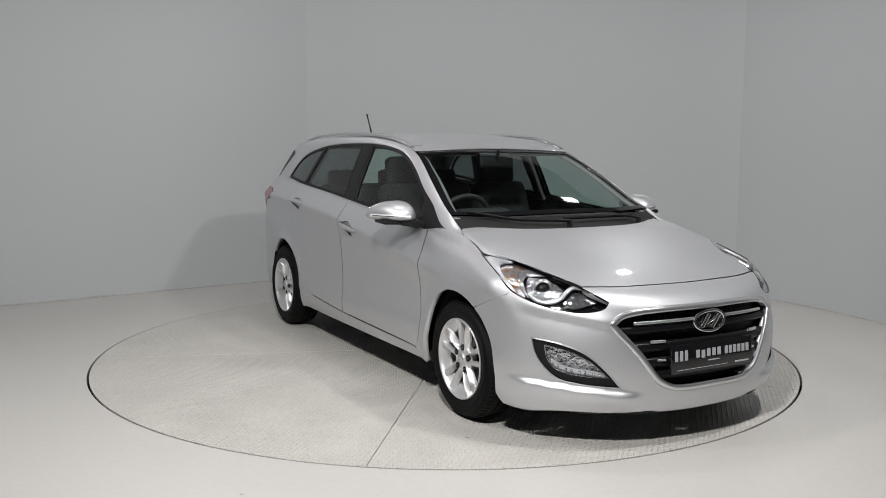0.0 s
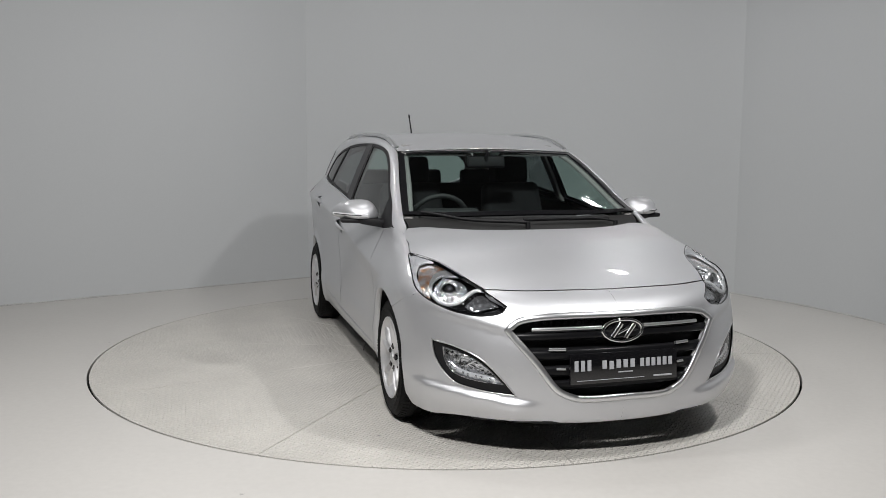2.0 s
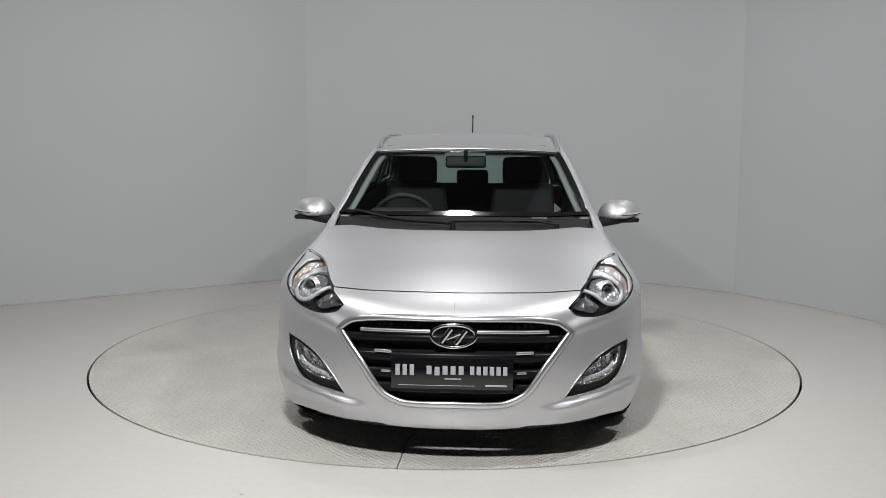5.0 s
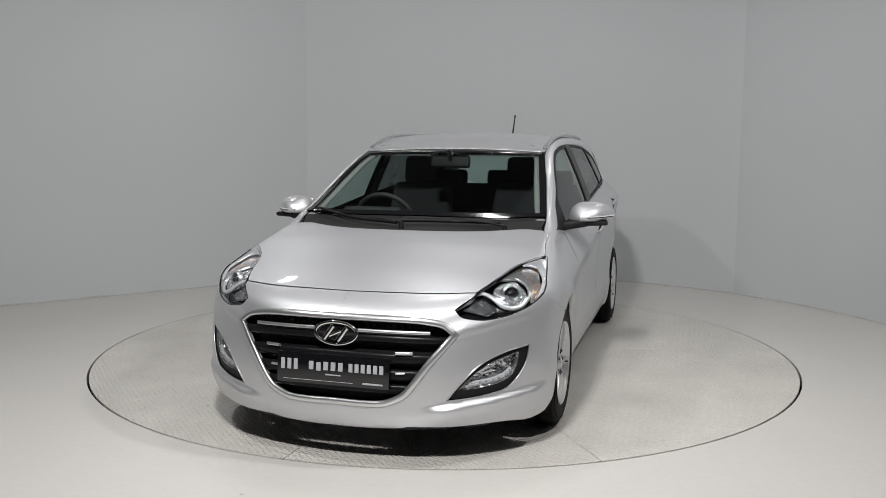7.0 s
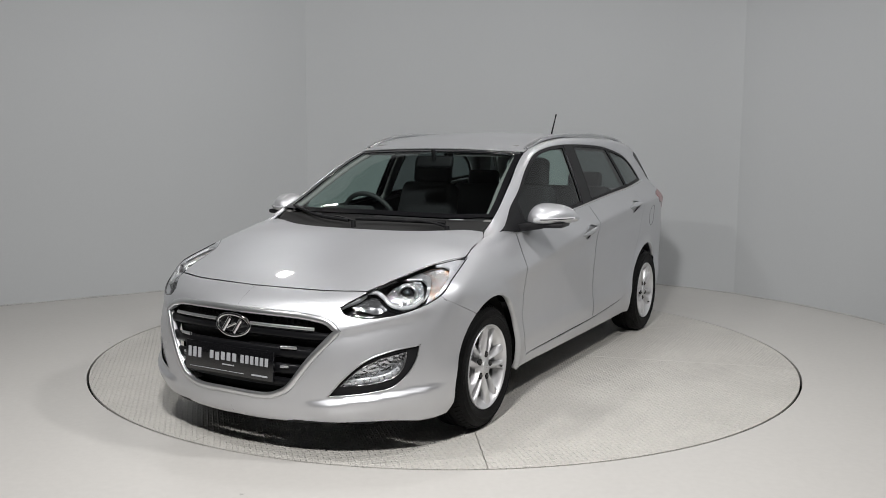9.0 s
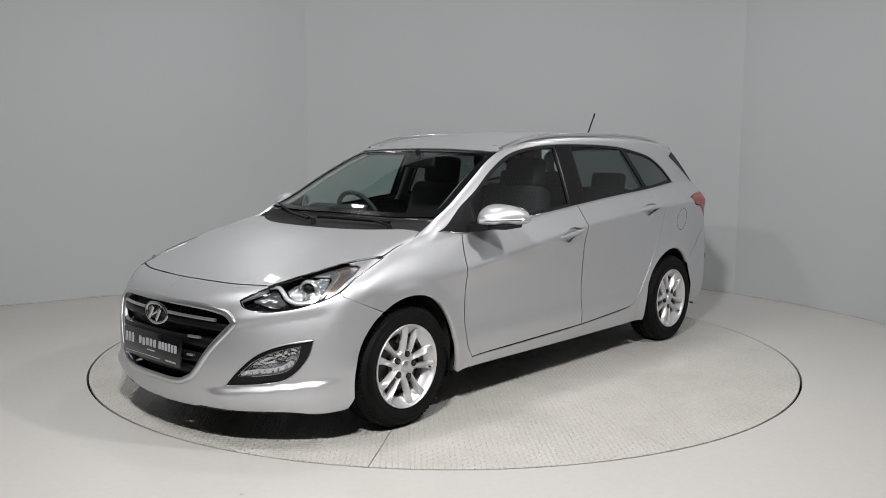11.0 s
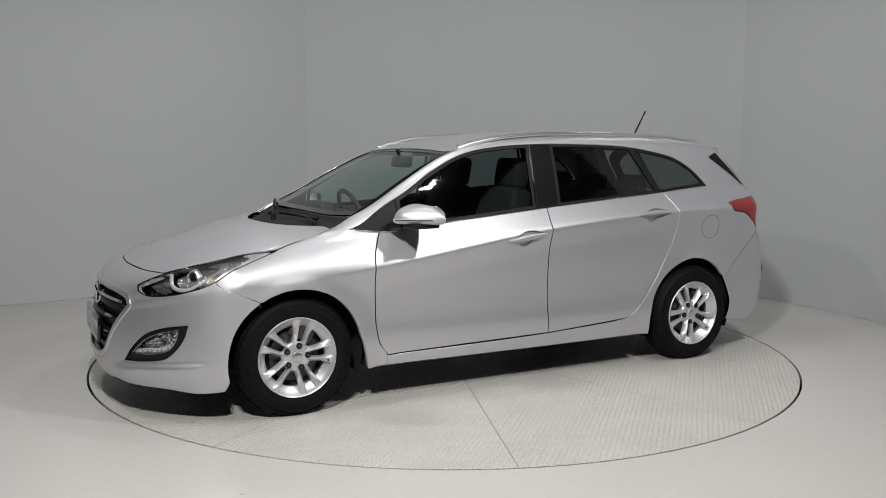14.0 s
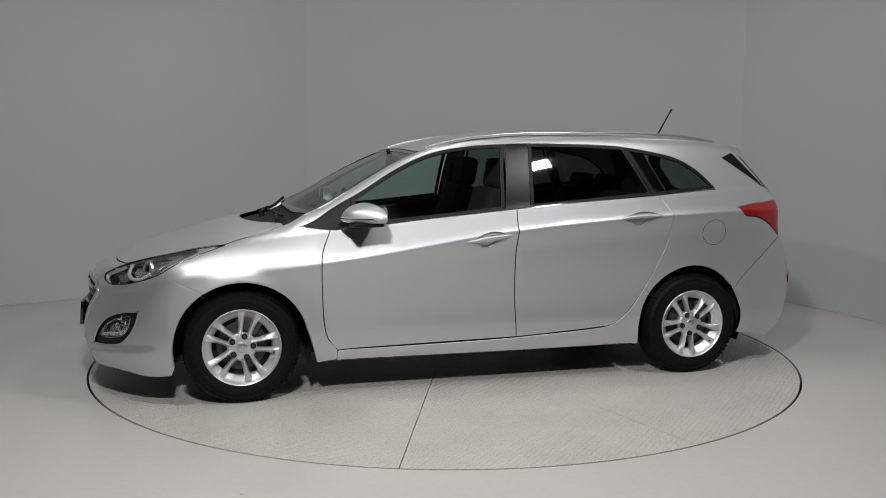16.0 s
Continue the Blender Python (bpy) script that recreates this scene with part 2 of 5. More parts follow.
def body(x, y, z):
    """Below zero inside the car's outer skin, above zero outside."""
    y = np.abs(y)
    side = y - half_width(x, z)
    top = (z - TOPC(x) + CROWN(x) * y * y) * 0.9
    front = (x - NOSE(z) + 0.35 * y ** 2 + 0.38 * y ** 4) * 0.8
    ridge = z - 0.247 - 0.12 * (y - 0.42)  # ledge below the fog lamps
    front = front - 0.022 * ramp(y, 0.34, 0.50) * (1 - ramp(y, 0.80, 0.87)) * np.where(ridge > 0, 1 - ramp(ridge, 0.0, 0.034), 1 - ramp(-ridge, 0.0, 0.13))
    brow = z - 0.586 - 0.22 * (y - 0.507)  # crease from the grille's corner to below the headlight
    front = front - 0.010 * ramp(y, 0.44, 0.54) * (1 - ramp(y, 0.74, 0.82)) * np.where(brow > 0, 1 - ramp(brow, 0.0, 0.05), 1 - ramp(-brow, 0.0, 0.045))
    rear = (TAIL(z) + 0.14 * y ** 2 + 0.25 * y ** 4 - x) * 0.9
    f = smax(smax(side, top, 0.05), smax(front, rear, 0.02), 0.04)
    return smax(f, 0.145 - z, 0.03)


def gradient(p):
    e = 1e-3
    g = np.stack([body(*(p + e * k).T) - body(*(p - e * k).T) for k in np.eye(3)], 1)
    return g / np.maximum(np.linalg.norm(g, axis=1, keepdims=True), 1e-9)


LOW, HIGH = np.array([-3.7, -1.0, 0.1]), np.array([1.0, 1.0, 1.6])


def cast(start, way, reach=3.2, skin=0.0):
    """Where rays first meet the skin, or where they pass it nearest."""
    start, way = np.broadcast_arrays(np.asarray(start, float), np.asarray(way, float))
    n = len(start)
    safe = np.where(np.abs(way) < 1e-9, 1e-9, way)
    t0, t1 = (LOW - start) / safe, (HIGH - start) / safe
    near, far = np.minimum(t0, t1).max(1), np.maximum(t0, t1).min(1)
    far = np.maximum(far, near + 0.1)
    steps = int(np.clip((far - near).max() / 0.05, 12, 110))
    lo, hi, found = near.copy(), far.copy(), np.zeros(n, bool)
    least, nearest = np.full(n, 1e9), near.copy()
    for k in range(1, steps + 1):
        d = near + (far - near) * k / steps
        value = body(*(start + way * d[:, None]).T)
        less = value < least
        least[less], nearest[less] = value[less], d[less]
        hit = (value < skin) & ~found
        hi[hit], lo[hit] = d[hit], d[hit] - ((far - near) / steps)[hit]
        found |= hit
        if found.all():
            break
    lo[~found] = hi[~found] = nearest[~found]
    for _ in range(15):
        mid = (lo + hi) / 2
        inside = body(*(start + way * mid[:, None]).T) < skin
        hi, lo = np.where(inside & found, mid, hi), np.where(inside | ~found, lo, mid)
    return start + way * ((lo + hi) / 2)[:, None], found


def snap(pts):
    """Moves places on to the skin."""
    p = np.array(pts, float)
    for _ in range(5):
        p = p - gradient(p) * body(*p.T)[:, None] * 0.9
    return p


# ---- building helpers ----
SHIFT = Vector((AXLE[0], AXLE[1], 0))


def mesh_object(name, verts, faces, mat, parent=None, label="", normals=None, smooth=True):
    me = bpy.data.meshes.new(name)
    me.from_pydata([tuple(v) for v in verts], [], faces)
    if smooth:
        me.polygons.foreach_set("use_smooth", [True] * len(me.polygons))
    me.update()
    if normals is not None:
        me.normals_split_custom_set_from_vertices([tuple(n) for n in normals])
    me.materials.append(mat)
    ob = new(name, me)
    if parent:
        ob.parent = parent
        if parent.name == "car":
            ob.location = SHIFT
    if label:
        ob["label"] = label
    return ob


def part(name, bm, mat, parent=None, label="", smooth=35):
    me = bpy.data.meshes.new(name)
    bm.normal_update()
    bm.to_mesh(me)
    bm.free()
    me.polygons.foreach_set("use_smooth", [True] * len(me.polygons))
    me.set_sharp_from_angle(angle=radians(smooth))
    me.materials.append(mat)
    ob = new(name, me)
    if parent:
        ob.parent = parent
        if parent.name == "car":
            ob.location = SHIFT
    if label:
        ob["label"] = label
    return ob


def box(bm, size, at, bevel=0.01, turn=(0, 0, 0), seg=2):
    """A rounded box."""
    r = bmesh.ops.create_cube(bm, size=1)
    vs = r["verts"]
    bmesh.ops.scale(bm, vec=size, verts=vs)
    if bevel:
        es = list({e for v in vs for e in v.link_edges})
        r = bmesh.ops.bevel(bm, geom=vs + es, offset=bevel, segments=seg, affect="EDGES", profile=0.6)
        vs = list({v for f in r["faces"] for v in f.verts} | {v for v in vs if v.is_valid})
    bmesh.ops.transform(bm, matrix=pose(*at, *turn), verts=vs)
    return vs


def tube(bm, a, b, r1, r2=None, n=16):
    a, b = Vector(a), Vector(b)
    q = (b - a).to_track_quat("Z", "Y").to_matrix().to_4x4()
    return bmesh.ops.create_cone(bm, cap_ends=True, segments=n, radius1=r1, radius2=r1 if r2 is None else r2, depth=(b - a).length,
                                 matrix=Matrix.Translation((a + b) / 2) @ q)["verts"]


def lathe(bm, profile, n=64, axis="y"):
    """Turns (radius, along) pairs about the y axis."""
    rings = []
    for r, h in profile:
        rings.append([bm.verts.new((r * math.sin(k * math.tau / n), h, r * math.cos(k * math.tau / n))) for k in range(n)])
    for a, b in zip(rings, rings[1:]):
        for k in range(n):
            bm.faces.new((a[k], a[(k + 1) % n], b[(k + 1) % n], b[k]))
    bmesh.ops.recalc_face_normals(bm, faces=bm.faces[:])


def ball(bm, size, at, turn=(0, 0, 0), u=24, v=16):
    vs = bmesh.ops.create_uvsphere(bm, u_segments=u, v_segments=v, radius=0.5)["verts"]
    bmesh.ops.scale(bm, vec=size, verts=vs)
    bmesh.ops.transform(bm, matrix=pose(*at, *turn), verts=vs)
    return vs


VIEWS = dict(side=(0, -1, 0), cant=(0, -0.87, -0.5), top=(0, 0, -1), front=(-1, 0, 0), corner=(-0.76, -0.6, -0.25), screen=(-0.5, 0, -0.87),
             hood=(-0.3, 0, -0.95), rear=(1, 0, 0), wing=(-0.25, -0.85, -0.45), rearcorner=(0.6, -0.8, -0.05), lamp=(-0.6, -0.6, -0.5))


def basis(view):
    d = Vector(VIEWS[view]).normalized()
    e1 = d.cross(Vector((0, 0, 1)) if abs(d.z) < 0.9 else Vector((1, 0, 0))).normalized()
    return np.array(d), np.array(e1), np.array(e1.cross(d))


def in_polygon(p, poly):
    x, y = p[:, 0], p[:, 1]
    inside = np.zeros(len(p), bool)
    for (x0, y0), (x1, y1) in zip(poly, np.roll(poly, -1, 0)):
        if y0 == y1:
            continue
        cross = (y0 > y) != (y1 > y)
        inside ^= cross & (x < (x1 - x0) * (y - y0) / (y1 - y0) + x0)
    return inside


def round_path(pts, step, closed=True, sharp=50):
    """Resamples an outline evenly: smooth where it bends gently, cornered where it turns by more than sharp degrees."""
    p = np.asarray(pts, float)
    n = len(p)
    tang = []
    for i in range(n):
        a, b, c = p[i - 1], p[i], p[(i + 1) % n]
        u, v = b - a, c - b
        lu, lv = np.linalg.norm(u), np.linalg.norm(v)
        corner = (not closed and i in (0, n - 1)) or np.dot(u, v) < math.cos(radians(sharp)) * lu * lv
        tang.append(None if corner else ((u / lu * lv + v / lv * lu) / (lu + lv), 1.8 * min(lu, lv)))
    out = []
    for i in range(n if closed else n - 1):
        a, b = p[i], p[(i + 1) % n]
        d = np.linalg.norm(b - a)
        ends = []
        for g in (tang[i], tang[(i + 1) % n]):
            ends.append(b - a if g is None else g[0] * min(d, g[1]))
        ta, tb = ends
        k = max(1, round(d / step))
        for j in range(k):
            t = j / k
            out.append((1 + 2 * t) * (1 - t) ** 2 * a + t * (1 - t) ** 2 * ta + t * t * (3 - 2 * t) * b + t * t * (t - 1) * tb)
    if not closed:
        out.append(p[-1])
    return np.array(out)


def shrink(q, by):
    """Moves a dense closed 2D outline inwards."""
    area2 = np.sum(q[:, 0] * np.roll(q[:, 1], -1) - q[:, 1] * np.roll(q[:, 0], -1))
    e = np.roll(q, -1, 0) - q
    e /= np.maximum(np.linalg.norm(e, axis=1, keepdims=True), 1e-9)
    n = np.stack([-e[:, 1], e[:, 0]], 1) * (1 if area2 > 0 else -1)
    m = n + np.roll(n, 1, 0)
    m /= np.maximum((m * m).sum(1, keepdims=True) / 2, 0.5)
    return q + m * by


def skin_points(view, q, skin):
    d, e1, e2 = basis(view)
    start = q[:, :1] * e1 + q[:, 1:] * e2 - d * 5.0
    p, _ = cast(start, d[None], 8.0, skin)
    return p


def panel_data(outline, view, skin=0.0, step=0.03, gap=0.0028, thick=0.012, holes=(), grid=None, outline_step=None, fixed=False, sharp=50, creased=False):
    """A sheet on the car's skin within an outline, turned in at its edges."""
    from mathutils.geometry import delaunay_2d_cdt
    d, e1, e2 = basis(view)

    def flat(pts, bend=50):
        p = np.asarray(pts, float)
        if not fixed:
            p = snap(round_path(snap(p), outline_step or step * 0.7, True, bend))
        q = np.stack([p @ e1, p @ e2], 1)
        return round_path(q, outline_step or step * 0.7, True, bend) if fixed else q

    loops = [shrink(flat(outline, sharp), gap)] + [shrink(flat(h), -gap) for h in holes]
    poly = loops[0]
    lo, hi = poly.min(0), poly.max(0)
    s = grid or step
    gx, gy = np.meshgrid(np.arange(lo[0], hi[0], s), np.arange(lo[1], hi[1], s))
    gx[1::2] += s / 2
    pts = np.stack([gx.ravel(), gy.ravel()], 1)
    ok = in_polygon(pts, poly)
    for h in loops[1:]:
        ok &= ~in_polygon(pts, h)
    pts = pts[ok]
    edge = np.concatenate(loops)
    extra = np.zeros((0, 2))
    if creased:  # rows of points that follow the crease
        xs = np.arange(-3.3, 0.0, 0.014)
        rows = [snap(np.stack([xs, PLAN(xs), CREASE(xs) + d], 1)) for d in (-0.013, 0.0, 0.013)]
        extra = np.concatenate([np.stack([r @ e1, r @ e2], 1) for r in rows])
        extra = extra[in_polygon(extra, poly)]
        away = np.array([np.min(((edge - v) ** 2).sum(1)) for v in extra]) if len(extra) else np.zeros(0)
        extra = extra[away > 0.006 ** 2]
        if len(extra) and len(pts):
            clear = np.array([np.min(((extra - v) ** 2).sum(1)) for v in pts])
            pts = pts[clear > (0.4 * s) ** 2]
    near = np.min(((pts[:, None] - edge[None]) ** 2).sum(2), 1) if len(pts) else np.zeros(0)
    pts = pts[near > (0.45 * s) ** 2]
    every = np.concatenate([edge, pts, extra])
    edges, k = [], 0
    for l in loops:
        edges += [(k + i, k + (i + 1) % len(l)) for i in range(len(l))]
        k += len(l)
    vs, _, tris, *_ = delaunay_2d_cdt([Vector(v) for v in every], edges, [], 0, 1e-6)
    q = np.array([tuple(v) for v in vs])
    tris = np.array([t for t in tris if len(t) == 3])
    mid = q[tris].mean(1)
    ok = in_polygon(mid, poly)
    for h in loops[1:]:
        ok &= ~in_polygon(mid, h)
    tris = tris[ok]
    p = skin_points(view, q, skin)
    nrm = gradient(p)
    faces = [tuple(t) for t in tris]
    f = np.cross(p[tris[:, 1]] - p[tris[:, 0]], p[tris[:, 2]] - p[tris[:, 0]])
    if (f * nrm[tris[:, 0]]).sum() < 0:
        faces = [t[::-1] for t in faces]
    verts, normals = [p], [nrm]
    if thick:
        base = len(p)
        for l in loops:
            a = skin_points(view, l, skin)
            na = gradient(a)
            n = len(a)
            t = np.roll(a, -1, 0) - np.roll(a, 1, 0)
            out = np.cross(t, na)
            out /= np.maximum(np.linalg.norm(out, axis=1, keepdims=True), 1e-9)
            if l is loops[0] and (out * (a - a.mean(0))).sum() < 0 or l is not loops[0] and (out * (a - a.mean(0))).sum() > 0:
                out = -out
            verts += [a, a - na * 0.002 + out * 0.0008, a - na * thick + out * 0.0008]
            normals += [na, (na + out) * 0.7071, out]
            for r in range(2):
                for i in range(n):
                    j = (i + 1) % n
                    if max(abs(a[i, 1]), abs(a[j, 1])) < 0.002:
                        continue
                    quad = (base + r * n + i, base + r * n + j, base + (r + 1) * n + j, base + (r + 1) * n + i)
                    faces.append(quad)
            base += 3 * n
    return np.concatenate(verts), faces, np.concatenate(normals)


def mirrored(data):
    v, f, n = data
    k = np.array([1, -1, 1])
    return v * k, [t[::-1] for t in f], n * k


def joined(*several):
    vs, fs, ns, k = [], [], [], 0
    for v, f, n in several:
        vs.append(v), ns.append(n)
        fs += [tuple(i + k for i in t) for t in f]
        k += len(v)
    return np.concatenate(vs), fs, np.concatenate(ns)


def sheet(name, data, mat, parent, label=""):
    return mesh_object(name, data[0], data[1], mat, parent, label, data[2])


def both(name, data, mat, parent, label=""):
    """The same part on the left and, mirrored, on the right."""
    return [sheet(name, data, mat, parent, label), sheet(name, mirrored(data), mat, parent, label)]


def sweep_data(path, width, height, lift=0.0, closed=False, n=10, up=None, power=0.6):
    """A rounded strip along a path on the skin: width along the skin, height outwards."""
    p = np.asarray(path, float)
    nrm = gradient(p) if up is None else np.broadcast_to(np.asarray(up, float), p.shape)
    t = np.roll(p, -1, 0) - np.roll(p, 1, 0) if closed else np.gradient(p, axis=0)
    t = t / np.maximum(np.linalg.norm(t, axis=1, keepdims=True), 1e-9)
    s = np.cross(nrm, t)
    s /= np.maximum(np.linalg.norm(s, axis=1, keepdims=True), 1e-9)
    rows, norms = [], []
    for k in range(n):
        a = k * math.tau / n
        c, d = math.cos(a), math.sin(a)
        cc, dd = math.copysign(abs(c) ** power, c), math.copysign(abs(d) ** power, d)
        w = np.broadcast_to(width, (len(p),))[:, None]
        high = np.broadcast_to(height, (len(p),))[:, None]
        rows.append(p + s * cc * w / 2 + nrm * (lift + dd * high / 2))
        norms.append(s * c + nrm * d)
    m = len(p)
    v, nn = np.concatenate(rows), np.concatenate(norms)
    faces = []
    for k in range(n):
        for i in range(m if closed else m - 1):
            a, b, j = k * m, ((k + 1) % n) * m, (i + 1) % m
            faces.append((a + i, b + i, b + j, a + j))
    if not closed:
        faces += [tuple(k * m for k in range(n)), tuple(k * m + m - 1 for k in reversed(range(n)))]
    e = v[faces[0][1]] - v[faces[0][0]]
    g = v[faces[0][3]] - v[faces[0][0]]
    if np.dot(np.cross(e, g), nn[faces[0][0]]) < 0:
        faces = [f[::-1] for f in faces]
    return v, faces, nn


def on_skin(pts, view, step=0.03, closed=False, skin=0.0, sharp=50):
    """A smooth path on the skin through the given places."""
    d, e1, e2 = basis(view)
    p = snap(round_path(snap(pts), step, closed, sharp))
    return skin_points(view, np.stack([p @ e1, p @ e2], 1), skin) if skin else p


def arc(cx, cz, r, a0, a1, n, y=0.86):
    """Points of a wheel arch; angles from the front, upwards."""
    return [(cx + r * math.cos(radians(a0 + (a1 - a0) * k / (n - 1))), y, cz + r * math.sin(radians(a0 + (a1 - a0) * k / (n - 1)))) for k in range(n)]


# ---- the studio ----
WALL_LINE = [(-6.3, -1.2), (-6.2, -0.45), (-3.76, 1.40), (-2.60, 2.25), (-1.78, 2.86), (-1.42, 3.12), (-1.1, 3.24), (0.0, 3.27), (1.0, 3.18), (1.6, 3.05), (2.05, 2.86), (2.42, 2.59),
             (2.73, 2.27), (2.90, 2.01), (3.08, 1.76), (3.21, 1.48), (3.33, 1.22), (3.42, 0.95), (3.52, 0.4), (3.55, -0.5), (3.56, -1.2)]
CEILING_Z = 3.9


def make_room():
    line = [Vector(p) for p in WALL_LINE]
    n = len(line)
    outer = []
    for i, p in enumerate(line):
        t = (line[min(i + 1, n - 1)] - line[max(i - 1, 0)]).normalized()
        outer.append(p + Vector((-t.y, t.x)) * 0.15)
    bm = bmesh.new()
    rows = [[bm.verts.new((p.x, p.y, z)) for p in ps] for ps, z in ((line, 0), (line, CEILING_Z), (outer, CEILING_Z), (outer, 0))]
    for a, b in zip(rows, rows[1:] + rows[:1]):
        for i in range(n - 1):
            bm.faces.new((a[i], a[i + 1], b[i + 1], b[i]))
    bm.faces.new([r[0] for r in rows])
    bm.faces.new([r[-1] for r in rows][::-1])
    bmesh.ops.recalc_face_normals(bm, faces=bm.faces[:])
    wall = tagged(part("wall", bm, M["wall"], smooth=70), "smooth pale grey painted studio wall, faintly scuffed", "wall", kind="structure")
    for e in wall.data.edges:  # the two corners that show as soft vertical lines
        a, b = (wall.data.vertices[k].co for k in e.vertices)
        if abs(a.z - b.z) > 1 and any(math.hypot(a.x - x, a.y - y) < 0.01 for x, y in ((-1.42, 3.12), (2.73, 2.27))):
            e.use_edge_sharp = True

    # unseen walls added behind the camera, coloured dark to limit bounced light
    for name, size, at in (("wall_south", (14, 0.2, CEILING_Z), (-1.5, -8.2, CEILING_Z / 2)), ("wall_west", (0.2, 7.0, CEILING_Z), (-6.6, -4.7, CEILING_Z / 2)), ("wall_east", (0.2, 7.0, CEILING_Z), (3.85, -4.7, CEILING_Z / 2))):
        bm = bmesh.new()
        box(bm, size, at, 0)
        tagged(part(name, bm, M["far_wall"]), "unseen hall wall, dark to bounce little light", "wall", kind="structure")

    # painted floor with a round opening for the turntable
    bm = bmesh.new()
    seg = 180
    hole = [(math.cos(k * math.tau / seg), math.sin(k * math.tau / seg)) for k in range(seg)]
    radii = (DISC_R + 0.008, 2.6, 3.1, 4.2, 12.0)
    rings = [[bm.verts.new((r * c, r * s, 0)) for c, s in hole] for r in radii]
    rings.insert(0, [bm.verts.new((radii[0] * c, radii[0] * s, -0.06)) for c, s in hole])
    for a, b in zip(rings, rings[1:]):
        for k in range(seg):
            bm.faces.new((a[k], b[k], b[(k + 1) % seg], a[(k + 1) % seg]))
    bmesh.ops.recalc_face_normals(bm, faces=bm.faces[:])
    tagged(part("floor", bm, M["floor"]), "pale grey painted studio floor with faint marks", "floor", kind="structure")
    bm = bmesh.new()
    bmesh.ops.create_circle(bm, cap_ends=True, radius=2.5, segments=64, matrix=pose(0, 0, -0.07))
    tagged(part("turntable_pit", bm, M["pit"]), "dark pit below the turntable", "pit", kind="structure")
    bm = bmesh.new()
    box(bm, (16, 18, 0.1), (0, -1, CEILING_Z + 0.06), 0)
    tagged(part("ceiling", bm, M["far_wall"]), "plain dark studio ceiling", "ceiling", kind="structure")

    # flexible bead where wall meets floor
    bm = bmesh.new()
    path = [Vector((p.x, p.y)) for p in line]
    pts = []
    for i in range(n - 1):
        a, b = path[i], path[i + 1]
        k = max(1, int((b - a).length / 0.12))
        pts += [a.lerp(b, j / k) for j in range(k)]
    prev = None
    for i, p in enumerate(pts):
        t = (pts[min(i + 1, len(pts) - 1)] - pts[max(i - 1, 0)]).normalized()
        inn = Vector((t.y, -t.x))
        w = 0.010 + 0.006 * noise.noise((p.x * 3, p.y * 3, 0))
        ring = [bm.verts.new((*(p + inn * 0.002), w * 1.1)), bm.verts.new((*(p + inn * w * 0.5), w * 0.45)), bm.verts.new((*(p + inn * (w + 0.004)), 0.001))]
        if prev:
            for u in range(2):
                bm.faces.new((prev[u], ring[u], ring[u + 1], prev[u + 1]))
        prev = ring
    bmesh.ops.recalc_face_normals(bm, faces=bm.faces[:])
    tagged(part("baseboard", bm, M["bead"]), "uneven grey sealant bead along the wall's foot", "trim", kind="structure")


SEAMS = [34 + 36 * k for k in range(10)]


def make_turntable():
    disc = tagged(new("turntable"), "round turntable of pale painted checker-plate sectors", "turntable")
    for a in SEAMS:
        bm = bmesh.new()
        n, g = 20, 0.0022
        outer, inner = [], []
        for k in range(n + 1):
            ang = radians(a + 36 * k / n)
            outer.append((DISC_R - 0.006) * Vector((math.cos(ang), math.sin(ang), 0)))
            inner.append(0.55 * Vector((math.cos(ang), math.sin(ang), 0)))
        m0 = Vector((-math.sin(radians(a)), math.cos(radians(a)), 0)) * g
        m1 = Vector((-math.sin(radians(a + 36)), math.cos(radians(a + 36)), 0)) * -g
        rim = [p + m0.lerp(m1, k / n) for k, p in enumerate(outer)] + [p + m0.lerp(m1, k / n) for k, p in reversed(list(enumerate(inner)))]
        top = [bm.verts.new(p) for p in rim]
        low = [bm.verts.new((p.x, p.y, -0.012)) for p in rim]
        bm.faces.new(top)
        bm.faces.new(low[::-1])
        for i in range(len(rim)):
            j = (i + 1) % len(rim)
            bm.faces.new((top[j], top[i], low[i], low[j]))
        bmesh.ops.recalc_face_normals(bm, faces=bm.faces[:])
        part("deck_plate", bm, M["deck"], disc)
    bm = bmesh.new()
    bmesh.ops.create_cone(bm, cap_ends=True, segments=64, radius1=0.545, radius2=0.545, depth=0.012, matrix=pose(0, 0, -0.006))
    part("hub_plate", bm, M["deck"], disc)
    bm = bmesh.new()
    bmesh.ops.create_cone(bm, cap_ends=True, segments=120, radius1=DISC_R - 0.02, radius2=DISC_R - 0.02, depth=0.04, matrix=pose(0, 0, -0.033))
    part("under_frame", bm, M["pit"], disc)
    return disc


make_room()
turntable = make_turntable()

# ---- the car ----
car = tagged(new("car"), "silver estate car with roof rails standing on the turntable", "car")

GREEN = [(-0.334, 0.746, 0.925), (-0.536, 0.708, 1.04), (-0.665, 0.685, 1.106), (-0.866, 0.636, 1.219), (-1.071, 0.602, 1.305), (-1.307, 0.597, 1.351), (-1.564, 0.602, 1.369),
         (-1.896, 0.615, 1.371), (-2.256, 0.631, 1.356), (-2.436, 0.647, 1.33), (-2.618, 0.666, 1.286), (-2.725, 0.687, 1.228), (-2.854, 0.726, 1.112)]
BELT_PTS = [(-2.44, 0.762, 1.077), (-1.541, 0.778, 1.008), (-0.48, 0.769, 0.909)]
DOOR_FRONT_EDGE = [(-0.48, 0.77, 0.909), (-0.430, 0.84, 0.80), (-0.425, 0.847, 0.574), (-0.452, 0.847, 0.326), (-0.503, 0.837, 0.255)]
